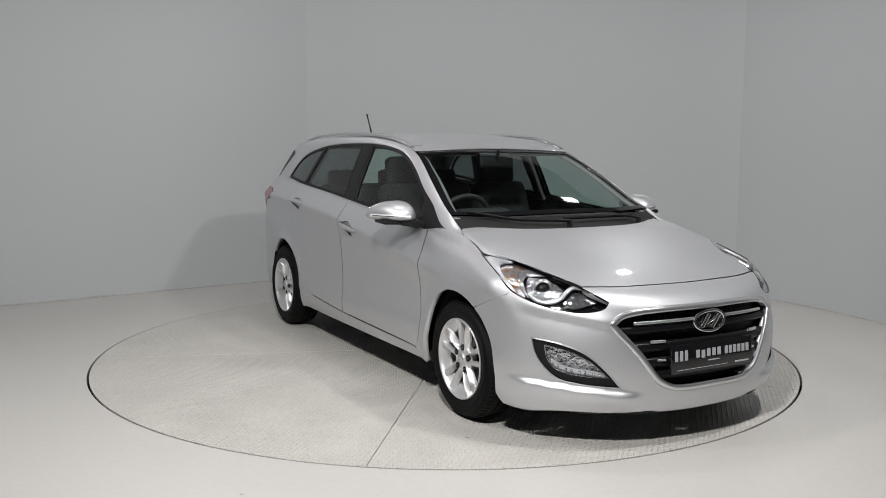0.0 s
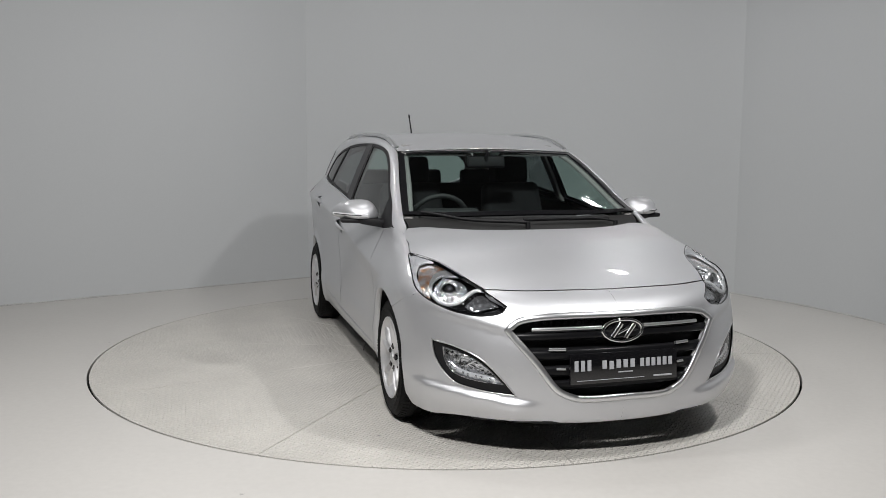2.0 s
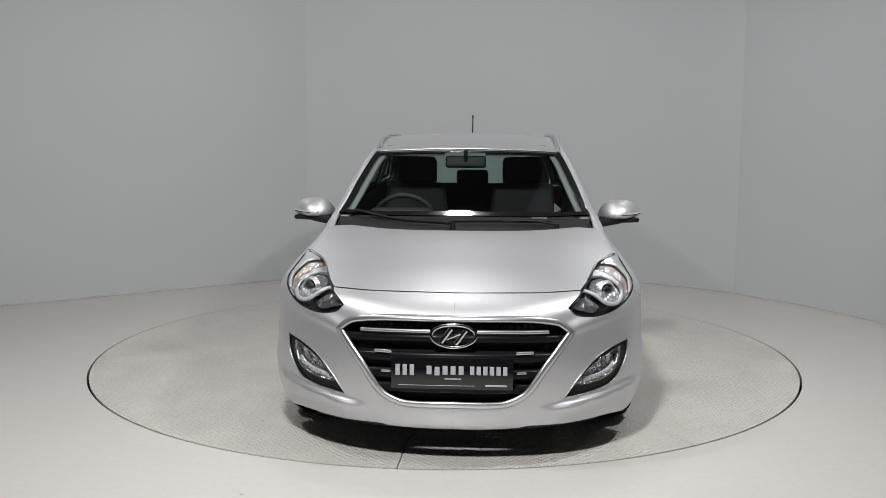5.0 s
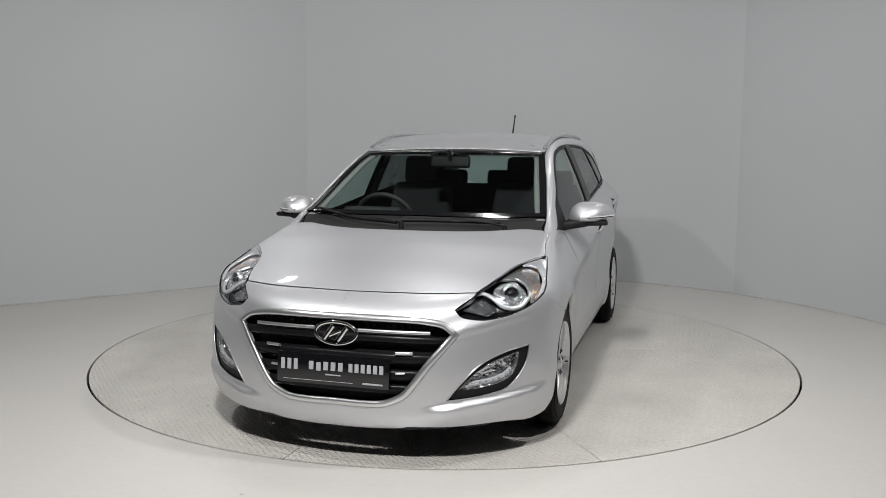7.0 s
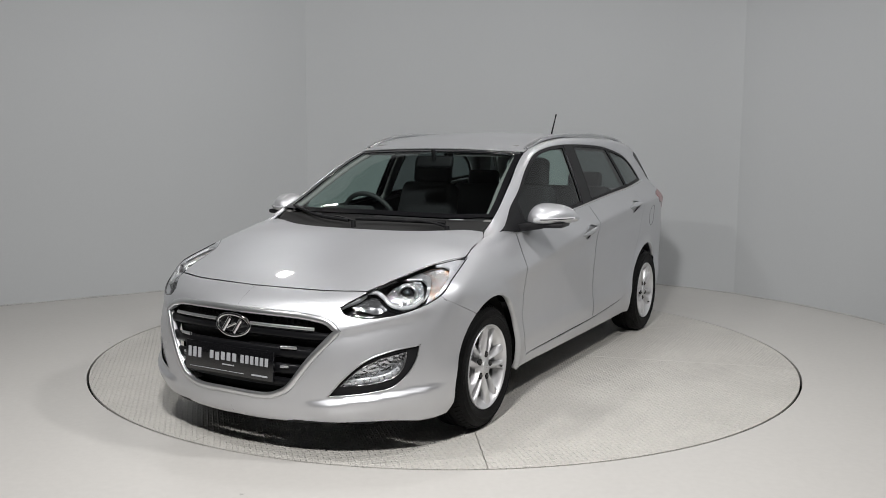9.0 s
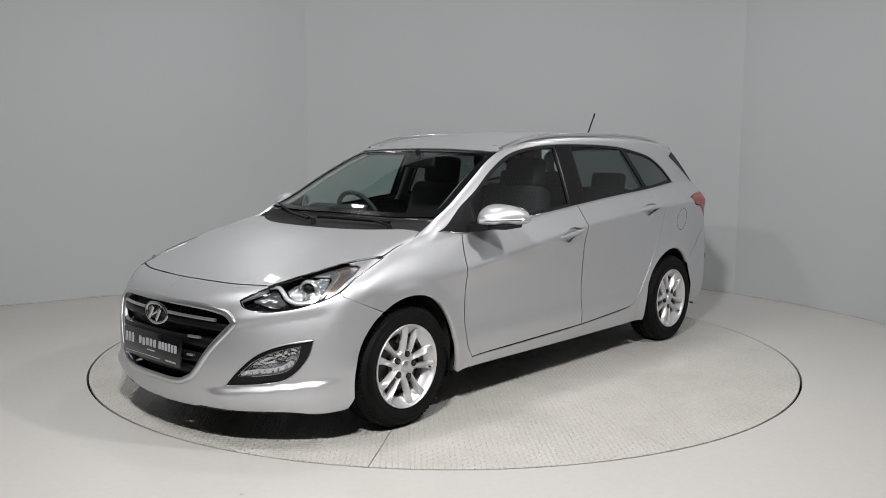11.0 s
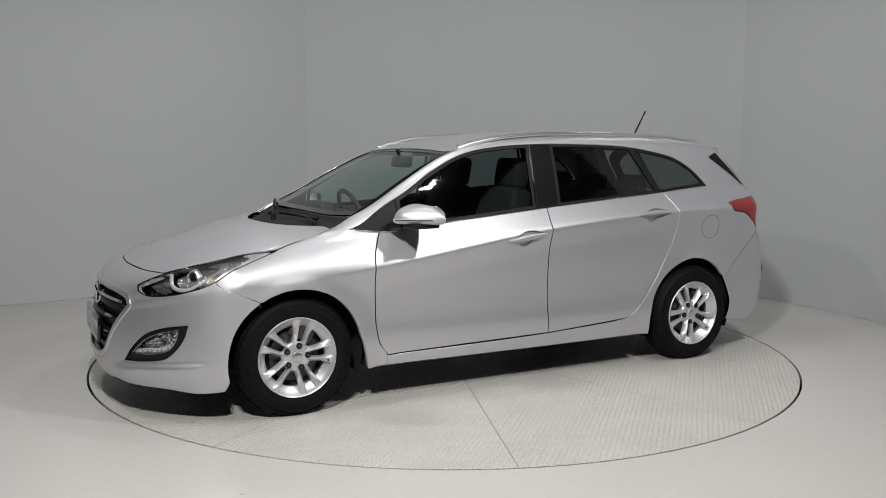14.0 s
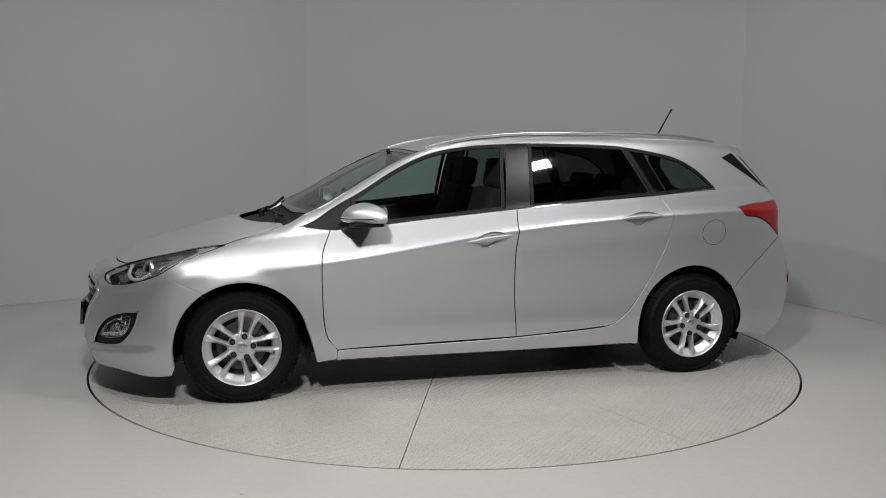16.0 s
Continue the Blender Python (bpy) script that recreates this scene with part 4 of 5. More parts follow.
GUIDE = [(0.575, 0.552, 0.710), (0.557, 0.582, 0.713), (0.560, 0.622, 0.699), (0.560, 0.655, 0.675), (0.536, 0.695, 0.659), (0.494, 0.731, 0.664), (0.450, 0.751, 0.692)]
LAMP_PIECES = [
    ("beam_reflector", [(0.541, 0.628, 0.705), (0.455, 0.632, 0.735), (0.397, 0.657, 0.746), (0.355, 0.695, 0.75), (0.404, 0.735, 0.729), (0.445, 0.749, 0.696), (0.487, 0.728, 0.671), (0.528, 0.691, 0.668), (0.543, 0.658, 0.685)], -0.034, M["facets"], "bright faceted reflector"),
    ("high_beam_bowl", [(0.65, 0.525, 0.668), (0.581, 0.546, 0.708), (0.58, 0.565, 0.704), (0.568, 0.594, 0.702), (0.574, 0.623, 0.683), (0.571, 0.649, 0.66), (0.602, 0.622, 0.641), (0.633, 0.57, 0.657)], -0.040, M["dark_facets"], "smoked high-beam bowl"),
    ("indicator", [(0.31, 0.631, 0.773), (0.207, 0.666, 0.799), (0.17, 0.717, 0.802), (0.192, 0.753, 0.789), (0.299, 0.786, 0.748), (0.377, 0.793, 0.709), (0.422, 0.777, 0.682), (0.445, 0.765, 0.672), (0.408, 0.764, 0.712), (0.355, 0.747, 0.74), (0.297, 0.709, 0.763)], -0.022, M["indicator"], "clear ribbed indicator with an amber bulb"),
    ("side_reflector", [(0.39, 0.613, 0.755), (0.3, 0.66, 0.771), (0.307, 0.713, 0.76), (0.366, 0.748, 0.737), (0.424, 0.762, 0.701), (0.457, 0.754, 0.673), (0.42, 0.752, 0.712), (0.367, 0.727, 0.741), (0.34, 0.689, 0.755), (0.367, 0.654, 0.754)], -0.020, M["satin"], "grey bezel"),
    ("lamp_tip", [(0.225, 0.688, 0.812), (0.142, 0.738, 0.829), (0.105, 0.775, 0.824), (0.257, 0.805, 0.773), (0.390, 0.798, 0.703), (0.412, 0.791, 0.694), (0.362, 0.80, 0.736), (0.286, 0.790, 0.770), (0.215, 0.756, 0.800), (0.208, 0.714, 0.811)], -0.004, M["paint"], "pale rear tip"),
]


def headlight(s):
    flip = (lambda d: d) if s > 0 else mirrored
    house = sheet("headlight", flip(panel_data(LAMP, "lamp", skin=-0.055, step=0.03, thick=0)), M["gloss_black"], car, "clear swept-back headlight with a projector and amber indicator")
    rim = on_skin(LAMP, "lamp", 0.02, True, skin=-0.004)
    sheet("lamp_rim", flip(sweep_data(rim, 0.006, 0.010, 0, True, 8)), M["gloss_black"], house, "black rim")
    wall = on_skin(LAMP, "lamp", 0.02, True, skin=-0.035)
    sheet("lamp_wall", flip(sweep_data(wall, 0.004, 0.055, 0, True, 6)), M["gloss_black"], house)
    # projector with bright rings
    at, way = Vector((0.468, 0.682, 0.708)), Vector((0.86, 0.45, 0.12)).normalized()
    turn = way.to_track_quat("Y", "Z").to_matrix().to_4x4()
    for name, prof, mat in (("projector_ring", [(0.030, -0.02), (0.033, 0.004), (0.037, 0.008), (0.042, 0.005), (0.047, -0.004), (0.050, -0.012)], M["satin"]),
                            ("projector_lens", [(0.0005, 0.012), (0.012, 0.010), (0.022, 0.004), (0.030, -0.006), (0.031, -0.02)], M["gloss_black"])):
        bm = bmesh.new()
        lathe(bm, prof, 40)
        bmesh.ops.transform(bm, matrix=Matrix.Translation(at) @ turn, verts=bm.verts)
        if s < 0:
            bmesh.ops.scale(bm, vec=(1, -1, 1), verts=bm.verts)
            bmesh.ops.reverse_faces(bm, faces=bm.faces[:])
        part(name, bm, mat, house)
    for name, pts, skin, mat, label in LAMP_PIECES:
        sheet(name, flip(panel_data(pts, "lamp", skin=skin, step=0.015, thick=0.012, gap=0)), mat, house, label)
    guide = on_skin(GUIDE, "lamp", 0.008, skin=-0.016)
    sheet("light_guide", flip(sweep_data(guide, 0.021, 0.012)), M["bright"], house, "bright curved light guide")
    sheet("lens", flip(panel_data(LAMP, "lamp", skin=-0.0036, step=0.03, thick=0, gap=0.004)), M["lens"], house, "clear lens")


for s in (1, -1):
    fog_lamp(s)
    headlight(s)
both("tail_lamp", panel_data(TAIL_LAMP, "rearcorner", step=0.03, thick=0.02, gap=0.003), M["red"], car, "red wraparound tail lamp")


both("rear_reflector", panel_data([(-3.43, 0.69, 0.575), (-3.405, 0.735, 0.575), (-3.385, 0.755, 0.55), (-3.395, 0.75, 0.515), (-3.43, 0.69, 0.52)], "rearcorner", skin=0.004, step=0.03, thick=0.008, gap=0), M["red"], car, "small red bumper reflector")


# ---- door details ----
def door_handle(outline, doors):
    """A bowed pull blade across an almond-shaped recess."""
    cup = panel_data(outline, "cant", skin=-0.011, step=0.02, thick=0, gap=-0.006)
    edge = sweep_data(on_skin(outline, "cant", 0.012, True, skin=0.0), 0.005, 0.004, 0, True, 6)
    p0, p1 = np.array(outline[0]), np.array(outline[5])
    bar = on_skin([tuple(p0), tuple(p0 * 0.5 + p1 * 0.5 + np.array([0, 0, 0.004])), tuple(p1)], "cant", 0.010)
    t = np.linspace(0, 1, len(bar))
    bow = np.sin(t * math.pi)
    bar = bar + gradient(bar) * (0.020 * bow ** 0.8 - 0.003)[:, None]
    grip = sweep_data(bar, 0.010 + 0.024 * bow, 0.010 + 0.006 * bow, 0.0, n=12, power=0.75)
    for k, d in enumerate(doors):
        sheet("handle", mirrored(grip) if k else grip, M["paint"], d, "silver pull handle")
        sheet("handle_cup", mirrored(cup) if k else cup, M["paint"], d, "recess behind the handle")
        sheet("cup_edge", mirrored(edge) if k else edge, M["paint"], d)


door_handle(HANDLE_F, front_doors)
door_handle(HANDLE_R, rear_doors)
flap = on_skin([(-2.775 + 0.082 * math.cos(a), 0.86, 0.856 + 0.076 * math.sin(a)) for a in np.linspace(0, math.tau, 24, endpoint=False)], "side", 0.02, True)
sheet("fuel_flap", sweep_data(flap, 0.0028, 0.002, 0.0, True, 6), M["liner"], car, "round seam of the fuel filler flap")


def mirror_skin(v, a):
    """A place on the mirror's shell: v from its inner to its outer end, a in degrees from below round the front to the top."""
    full = (1 - abs(2 * v - 1) ** 3.2) ** 0.5
    tip = -0.505 - 0.05 * (1 - v) ** 3 - 0.17 * v ** 3.5
    back_x = -0.742 + 0.05 * (1 - v) ** 2
    c, d = math.cos(radians(a)), math.sin(radians(a))
    x = back_x + (tip - back_x) * abs(c) ** 0.8 * (0.35 + 0.65 * full)
    top = (0.098 - 0.030 * v * v) * full
    low = 0.026 * full
    u = (x - back_x) / (tip - back_x)
    top *= 1 - 0.32 * max(0, 1 - u / 0.45) ** 2
    z = 0.966 + 0.012 * v + (top * abs(d) ** 0.92 if d > 0 else -low * abs(d) ** 0.7)
    return x, 0.772 + 0.252 * v, z


def mirror(s):
    """A door mirror in body colour with an indicator strip and black base."""
    bm = bmesh.new()
    rings = [[bm.verts.new(mirror_skin(0.5 - 0.5 * math.cos(math.pi * (0.02 + 0.96 * i / 27)), -90 + 180 * k / 23)) for k in range(24)] for i in range(28)]
    for p, q in zip(rings, rings[1:]):
        for k in range(24):
            bm.faces.new((p[k], p[(k + 1) % 24], q[(k + 1) % 24], q[k]))
    bm.faces.new(rings[0])
    bm.faces.new(rings[-1][::-1])
    bmesh.ops.recalc_face_normals(bm, faces=bm.faces[:])
    house = bm
    arm = bmesh.new()
    box(arm, (0.13, 0.15, 0.045), (-0.600, 0.812, 0.938), 0.016, (10, 0, 8))
    box(arm, (0.17, 0.20, 0.026), (-0.640, 0.885, 0.944), 0.012, (2, 0, 8))
    strip = np.array([mirror_skin(v, 2) for v in np.linspace(0.30, 0.97, 26)])
    groove = np.array([mirror_skin(v, 3) for v in np.linspace(0.45, 0.95, 22)]) + np.array([0.0045, 0.003, 0])
    face = bmesh.new()
    ball(face, (0.012, 0.205, 0.088), (-0.742, 0.90, 1.002), (0, 0, 4))
    for b in (house, arm, face):
        if s < 0:
            bmesh.ops.scale(b, vec=(1, -1, 1), verts=b.verts)
            bmesh.ops.reverse_faces(b, faces=b.faces[:])
    ob = part("door_mirror", house, M["paint"], car, "silver door mirror with an indicator strip", 60)
    part("mirror_base", arm, M["plastic"], ob, "black mirror foot")
    part("mirror_glass", face, M["chrome"], ob, "mirror glass")
    for name, path, wide, mat, label in (("indicator_strip", strip, 0.018, M["lens_white"], "clear indicator strip"), ("strip_groove", groove, 0.004, M["gloss_black"], "dark groove")):
        d = sweep_data(path, wide, 0.008, 0.0, up=(0.85, 0.52, 0))
        sheet(name, d if s > 0 else mirrored(d), mat, ob, label)


for s in (1, -1):
    mirror(s)


# ---- roof fittings ----
rail = on_skin([(-1.06, 0.560, 1.35), (-1.3, 0.563, 1.39), (-1.7, 0.562, 1.42), (-2.2, 0.558, 1.41), (-2.6, 0.55, 1.40), (-2.92, 0.54, 1.38)], "top", 0.04)
t = np.linspace(0, 1, len(rail))
rail[:, 2] += 0.012 * np.minimum(1, np.minimum(t, 1 - t) * 7)
# added satin strip imitates the highlight on the roof's painted front edge
brow_line = on_skin([(-0.999, y, 1.345 - 0.03 * y * y) for y in np.linspace(-0.55, 0.55, 9)], "top", 0.05)
sheet("roof_edge_highlight", sweep_data(brow_line, 0.007, 0.007, 0.001), M["satin"], car, "satin strip drawn as the lit edge of the roof")
both("roof_rail", sweep_data(rail, 0.028, 0.018, 0.003), M["satin"], car, "silver roof rail")
bm = bmesh.new()
ball(bm, (0.10, 0.05, 0.045), (-2.84, -0.012, 1.432), (0, 3, 0))
aerial = part("aerial", bm, M["plastic"], car, "short black roof aerial")
bm = bmesh.new()
tube(bm, (-2.845, -0.012, 1.445), (-2.948, -0.012, 1.622), 0.0068, 0.0045, 10)
tube(bm, (-2.936, -0.012, 1.60), (-2.949, -0.012, 1.624), 0.007, 0.006, 10)
part("rod", bm, M["plastic"], aerial)

# roof spoiler with dark side blades
sp = bmesh.new()
rows = []
for x, z, h, w in ((-2.96, 1.392, 0.03, 0.56), (-3.03, 1.386, 0.035, 0.57), (-3.10, 1.378, 0.03, 0.56), (-3.14, 1.368, 0.012, 0.53)):
    rows.append([sp.verts.new((x - 0.04 * (1 - abs(v)) - 0.0, w * v, z - 0.03 * v * v + e * h / 2)) for e in (1, -1) for v in np.linspace(-1, 1, 15) * (1 if e > 0 else -1)])
for a, b in zip(rows, rows[1:]):
    for k in range(30):
        sp.faces.new((a[k], a[(k + 1) % 30], b[(k + 1) % 30], b[k]))
sp.faces.new(rows[0])
sp.faces.new(rows[-1][::-1])
bmesh.ops.recalc_face_normals(sp, faces=sp.faces[:])
spoiler = part("spoiler", sp, M["paint"], car, "silver roof spoiler", 50)
blade_edge = [(-2.936, 0.639, 1.301), (-3.013, 0.616, 1.329), (-3.115, 0.645, 1.225), (-3.224, 0.675, 1.114), (-3.10, 0.66, 1.195)]
blade = panel_data(blade_edge, "side", skin=0.004, step=0.03, thick=0.008, gap=0)
for s in (1, -1):
    sheet("spoiler_blade", blade if s > 0 else mirrored(blade), M["satin_black"], car, "black side blade")

# scuttle and wipers
sc = [(-0.036, 0.0, 0.93), (-0.056, 0.2, 0.93), (-0.121, 0.40, 0.93), (-0.171, 0.5, 0.935), (-0.232, 0.60, 0.94), (-0.262, 0.66, 0.945), (-0.375, 0.68, 0.96), (-0.345, 0.5, 0.975), (-0.32, 0.25, 0.985), (-0.315, 0.0, 0.99)]
sheet("scuttle", panel_data(sc + back(mirror_pts(sc[1:-1])), "top", skin=-0.022, step=0.03, thick=0.01), M["liner"], car, "black plastic scuttle below the windscreen")


def wiper(pivot, tip, elbow):
    flat = np.array([[*pivot, 0], [*elbow, 0], [*tip, 0]])
    p = skin_points("top", np.stack([flat @ basis("top")[1], flat @ basis("top")[2]], 1), 0.0)
    arm = np.array([p[0] * (1 - t) + p[1] * t + np.array([0, 0, 0.008 + 0.014 * math.sin(t * math.pi)]) for t in np.linspace(0, 1, 12)])
    ob = sheet("wiper", sweep_data(arm, 0.018 - 0.008 * np.linspace(0, 1, 12), 0.012, 0.0, up=(0, 0, 1)), M["plastic"], car, "black windscreen wiper at rest")
    a, b = p[1] + (p[1] - p[2]) * 0.9, p[2]
    ln = np.array([a * (1 - t) + b * t for t in np.linspace(0, 1, 16)])
    ln = skin_points("top", np.stack([ln @ basis("top")[1], ln @ basis("top")[2]], 1), 0.012)
    sheet("blade", sweep_data(ln, 0.012, 0.018, 0.0), M["plastic"], ob)
    bm = bmesh.new()
    tube(bm, p[0] + np.array([0, 0, -0.03]), p[0] + np.array([0, 0, 0.014]), 0.016, 0.012)
    part("pivot_cap", bm, M["plastic"], ob)


wiper((-0.16, -0.05), (-0.34, -0.60), (-0.235, -0.32))
wiper((-0.215, 0.50), (-0.20, -0.06), (-0.225, 0.22))


# ---- running gear and cabin ----
WHEEL_Z, TYRE_R = 0.302, 0.302


def make_wheel(parent):
    wheel = new("wheel")
    wheel.parent = parent
    wheel["label"] = "silver alloy wheel with five twin spokes and a black tyre"
    R = TYRE_R
    bm = bmesh.new()
    lathe(bm, [(0.200, -0.185), (0.215, -0.20), (0.26, -0.205), (0.285, -0.196), (R - 0.004, -0.175), (R, -0.15), (R, -0.125), (R - 0.008, -0.124), (R - 0.008, -0.116), (R, -0.115), (R, -0.092), (R - 0.008, -0.091),
               (R - 0.008, -0.083), (R, -0.082), (R, -0.055), (R - 0.005, -0.035), (R - 0.016, -0.018), (0.268, -0.004), (0.264, -0.006), (0.250, 0.0), (0.236, 0.001), (0.229, -0.002), (0.214, -0.003), (0.205, -0.010), (0.192, -0.02)], 96)
    part("tyre", bm, M["rubber"], wheel, "black road tyre", 50)
    bm = bmesh.new()
    n = 72
    for k in range(n):
        a = k * math.tau / n
        vs = box(bm, (0.017, 0.030, 0.008), (0, 0, 0), 0, seg=1)
        bmesh.ops.transform(bm, matrix=Matrix.Rotation(a, 4, "Y") @ pose(0, -0.033, R - 0.0065, -24, 0, 12), verts=vs)
    part("tread_block", bm, M["rubber"], wheel)["kind"] = "stuff"
    bm = bmesh.new()
    lathe(bm, [(0.175, -0.17), (0.166, -0.075), (0.162, -0.060), (0.163, -0.050), (0.172, -0.040), (0.186, -0.028), (0.197, -0.019), (0.202, -0.011), (0.206, -0.004), (0.211, -0.001), (0.214, -0.004), (0.214, -0.012)], 96)
    part("rim", bm, M["alloy"], wheel, "silver alloy rim with a dished face and kerb scuffs")
    # twin spokes: two ridged arms beside each bolt, splayed a little towards the rim
    for k in range(5):
        for s in (1, -1):
            bm = bmesh.new()
            base = radians(72 * k)
            rows = []
            for r, off, w, y, d in ((0.040, 0.56, 0.034, -0.024, 0.034), (0.070, 0.375, 0.031, -0.019, 0.036), (0.100, 0.290, 0.028, -0.014, 0.036), (0.135, 0.250, 0.030, -0.011, 0.036),
                                    (0.165, 0.238, 0.037, -0.010, 0.034), (0.186, 0.238, 0.045, -0.011, 0.024), (0.2035, 0.238, 0.050, -0.012, 0.006)):
                a = base + s * off
                c = Vector((r * math.sin(a), 0, r * math.cos(a)))
                tv = Vector((math.cos(a), 0, -math.sin(a))) * s
                # the ridge lies off the middle: a steep inner flank and a broad outer one
                rows.append([bm.verts.new(c + tv * q * w / 2 + Vector((0, y - e * d, 0))) for q, e in ((-1, 1), (-0.9, 0.34), (-0.42, 0.0), (-0.18, 0.0), (0.85, 0.48), (1, 1))])
            for p, q in zip(rows, rows[1:]):
                for j in range(6):
                    bm.faces.new((p[j], p[(j + 1) % 6], q[(j + 1) % 6], q[j]))
            bm.faces.new(rows[0])
            bm.faces.new(rows[-1][::-1])
            bmesh.ops.recalc_face_normals(bm, faces=bm.faces[:])
            bmesh.ops.bevel(bm, geom=[e for e in bm.edges if e.is_manifold and e.calc_face_angle(0) > 0.5], offset=0.0022, segments=2, affect="EDGES")
            part("spoke", bm, M["alloy"], wheel)
    bm = bmesh.new()
    lathe(bm, [(0.0005, -0.016), (0.028, -0.016), (0.031, -0.021), (0.050, -0.024), (0.071, -0.027), (0.080, -0.036), (0.078, -0.066)], 60)
    part("hub", bm, M["alloy"], wheel, "silver hub")
    bm = bmesh.new()
    lathe(bm, [(0.0005, -0.0105), (0.020, -0.0115), (0.0265, -0.014), (0.0275, -0.020)], 32)
    cap = part("centre_cap", bm, M["satin"], wheel, "round grey centre cap")
    for q in (-0.006, 0.006):
        bm = bmesh.new()
        box(bm, (0.004, 0.0012, 0.016), (q, -0.0105, 0), 0.0004, (0, 25, 0), 1)
        box(bm, (0.010, 0.0012, 0.003), (q * 0.5, -0.0105, 0), 0.0004, (0, -20, 0), 1)
        part("cap_stroke", bm, M["chrome"], cap)
    for k in range(5):
        a = radians(72 * k)
        c = Vector((0.0605 * math.sin(a), 0, 0.0605 * math.cos(a)))
        bm = bmesh.new()
        # dark cylinder proud of the hub gives the shaded look of a bolt hole
        tube(bm, c + Vector((0, -0.05, 0)), c + Vector((0, -0.0195, 0)), 0.0165, 0.0160, 20)
        part("bolt_hole_shade", bm, M["liner"], wheel)
        bm = bmesh.new()
        tube(bm, c + Vector((0, -0.03, 0)), c + Vector((0, -0.0145, 0)), 0.0092, 0.0078, 6)
        tube(bm, c + Vector((0, -0.02, 0)), c + Vector((0, -0.0125, 0)), 0.0046, 0.0042, 10)
        part("wheel_bolt", bm, M["iron"], wheel, "dark steel wheel bolt")
    bm = bmesh.new()
    a = radians(72 * 2.5 + 20)
    c = Vector((0.182 * math.sin(a), -0.028, 0.182 * math.cos(a)))
    tube(bm, c, c + Vector((-0.012 * math.sin(a), 0.022, -0.012 * math.cos(a))), 0.0055, 0.0045, 10)
    part("valve", bm, M["liner"], wheel, "black tyre valve")
    # raised rings and faint moulded blocks on the tyre's flank
    for r in (0.246, 0.272):
        bm = bmesh.new()
        lathe(bm, [(r - 0.0022, 0.0), (r - 0.0008, 0.0022), (r + 0.0008, 0.0022), (r + 0.0022, 0.0)], 96)
        bmesh.ops.translate(bm, vec=(0, 0.0006 if r < 0.25 else -0.006, 0), verts=bm.verts)
        part("flank_ring", bm, M["rubber"], wheel)
    bm = bmesh.new()
    for k in range(26):
        a = 0.055 * (k % 13) + (0.3 if k < 13 else 0.3 + math.pi)
        if k % 13 in (4, 9):
            continue
        vs = box(bm, (0.008 if k % 3 else 0.012, 0.002, 0.015), (0, 0, 0), 0, seg=1)
        bmesh.ops.transform(bm, matrix=Matrix.Rotation(a, 4, "Y") @ pose(0, -0.0005, 0.259), verts=vs)
    part("flank_lettering", bm, M["rubber"], wheel)["kind"] = "stuff"
    bm = bmesh.new()
    lathe(bm, [(0.05, -0.075), (0.13, -0.075), (0.13, -0.084), (0.05, -0.084)], 48)
    part("brake_disc", bm, M["iron"], wheel, "worn steel brake disc")
    bm = bmesh.new()
    box(bm, (0.07, 0.06, 0.13), (-0.118, -0.080, 0.03), 0.012)
    part("brake_caliper", bm, M["iron"], wheel)
    # near-black disc in place of the shade seen between the spokes
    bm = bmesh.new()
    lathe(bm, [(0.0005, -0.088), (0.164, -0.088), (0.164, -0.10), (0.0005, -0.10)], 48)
    part("wheel_shadow_plate", bm, M["liner"], wheel, "dark plate that stands in for shade inside the wheel")
    for ob in wheel.children:  # alloy parts turned to the tyre's bead
        if ob.name.split(".")[0] in ("rim", "spoke", "hub", "centre_cap", "bolt_hole_shade", "wheel_bolt", "valve"):
            ob.data.transform(Matrix.Diagonal((0.957, 1, 0.957, 1)))
    return wheel


first = make_wheel(car)
first.name = "wheel"
FACE = 0.855
places = [(0.0, 1), (0.0, -1), (-2.65, 1), (-2.65, -1)]


def wheel_pose(x, s, spin):
    return Matrix.Translation((x + SHIFT.x, s * FACE + SHIFT.y, WHEEL_Z)) @ Matrix.Rotation(0 if s > 0 else math.pi, 4, "Z") @ Matrix.Rotation(radians(spin), 4, "Y")


for (x, s), spin in zip(places, (58.6, 66, 29, 52)):
    m = wheel_pose(x, s, spin)
    if (x, s) == places[0]:
        first.matrix_basis = m
    else:
        copy_thing(first, m)

# wheel housings and dark inner shell
for x in (0.0, -2.65):
    for s in (1, -1):
        bm = bmesh.new()
        rows = []
        for a in np.linspace(-20, 200, 28):
            c, d = math.cos(radians(a)), math.sin(radians(a))
            r = 0.372
            rows.append([bm.verts.new((x + r * c, s * y, 0.30 + r * d)) for y in (0.79, 0.56)] + [bm.verts.new((x + 0.05 * c, s * 0.56, 0.30 + 0.05 * d))])
        for a, b in zip(rows, rows[1:]):
            bm.faces.new((a[0], b[0], b[1], a[1]))
            bm.faces.new((a[1], b[1], b[2], a[2]))
        part("wheel_housing", bm, M["liner"], car, "black wheel-arch liner")

bm = bmesh.new()
box(bm, (3.3, 1.10, 0.05), (-1.35, 0, 0.205), 0.02)
box(bm, (1.86, 1.58, 0.06), (-1.33, 0, 0.215), 0.02)
box(bm, (0.82, 1.2, 0.04), (0.13, 0, 0.205), 0.01)
box(bm, (0.26, 0.84, 0.04), (0.62, 0, 0.207), 0.01)
part("underbody", bm, M["liner"], car, "dark floor pan")


def shell(outline, view, name, label=""):
    both(name, panel_data(outline, view, skin=-0.035, step=0.07, thick=0, fixed=True), M["trim"], car, label)


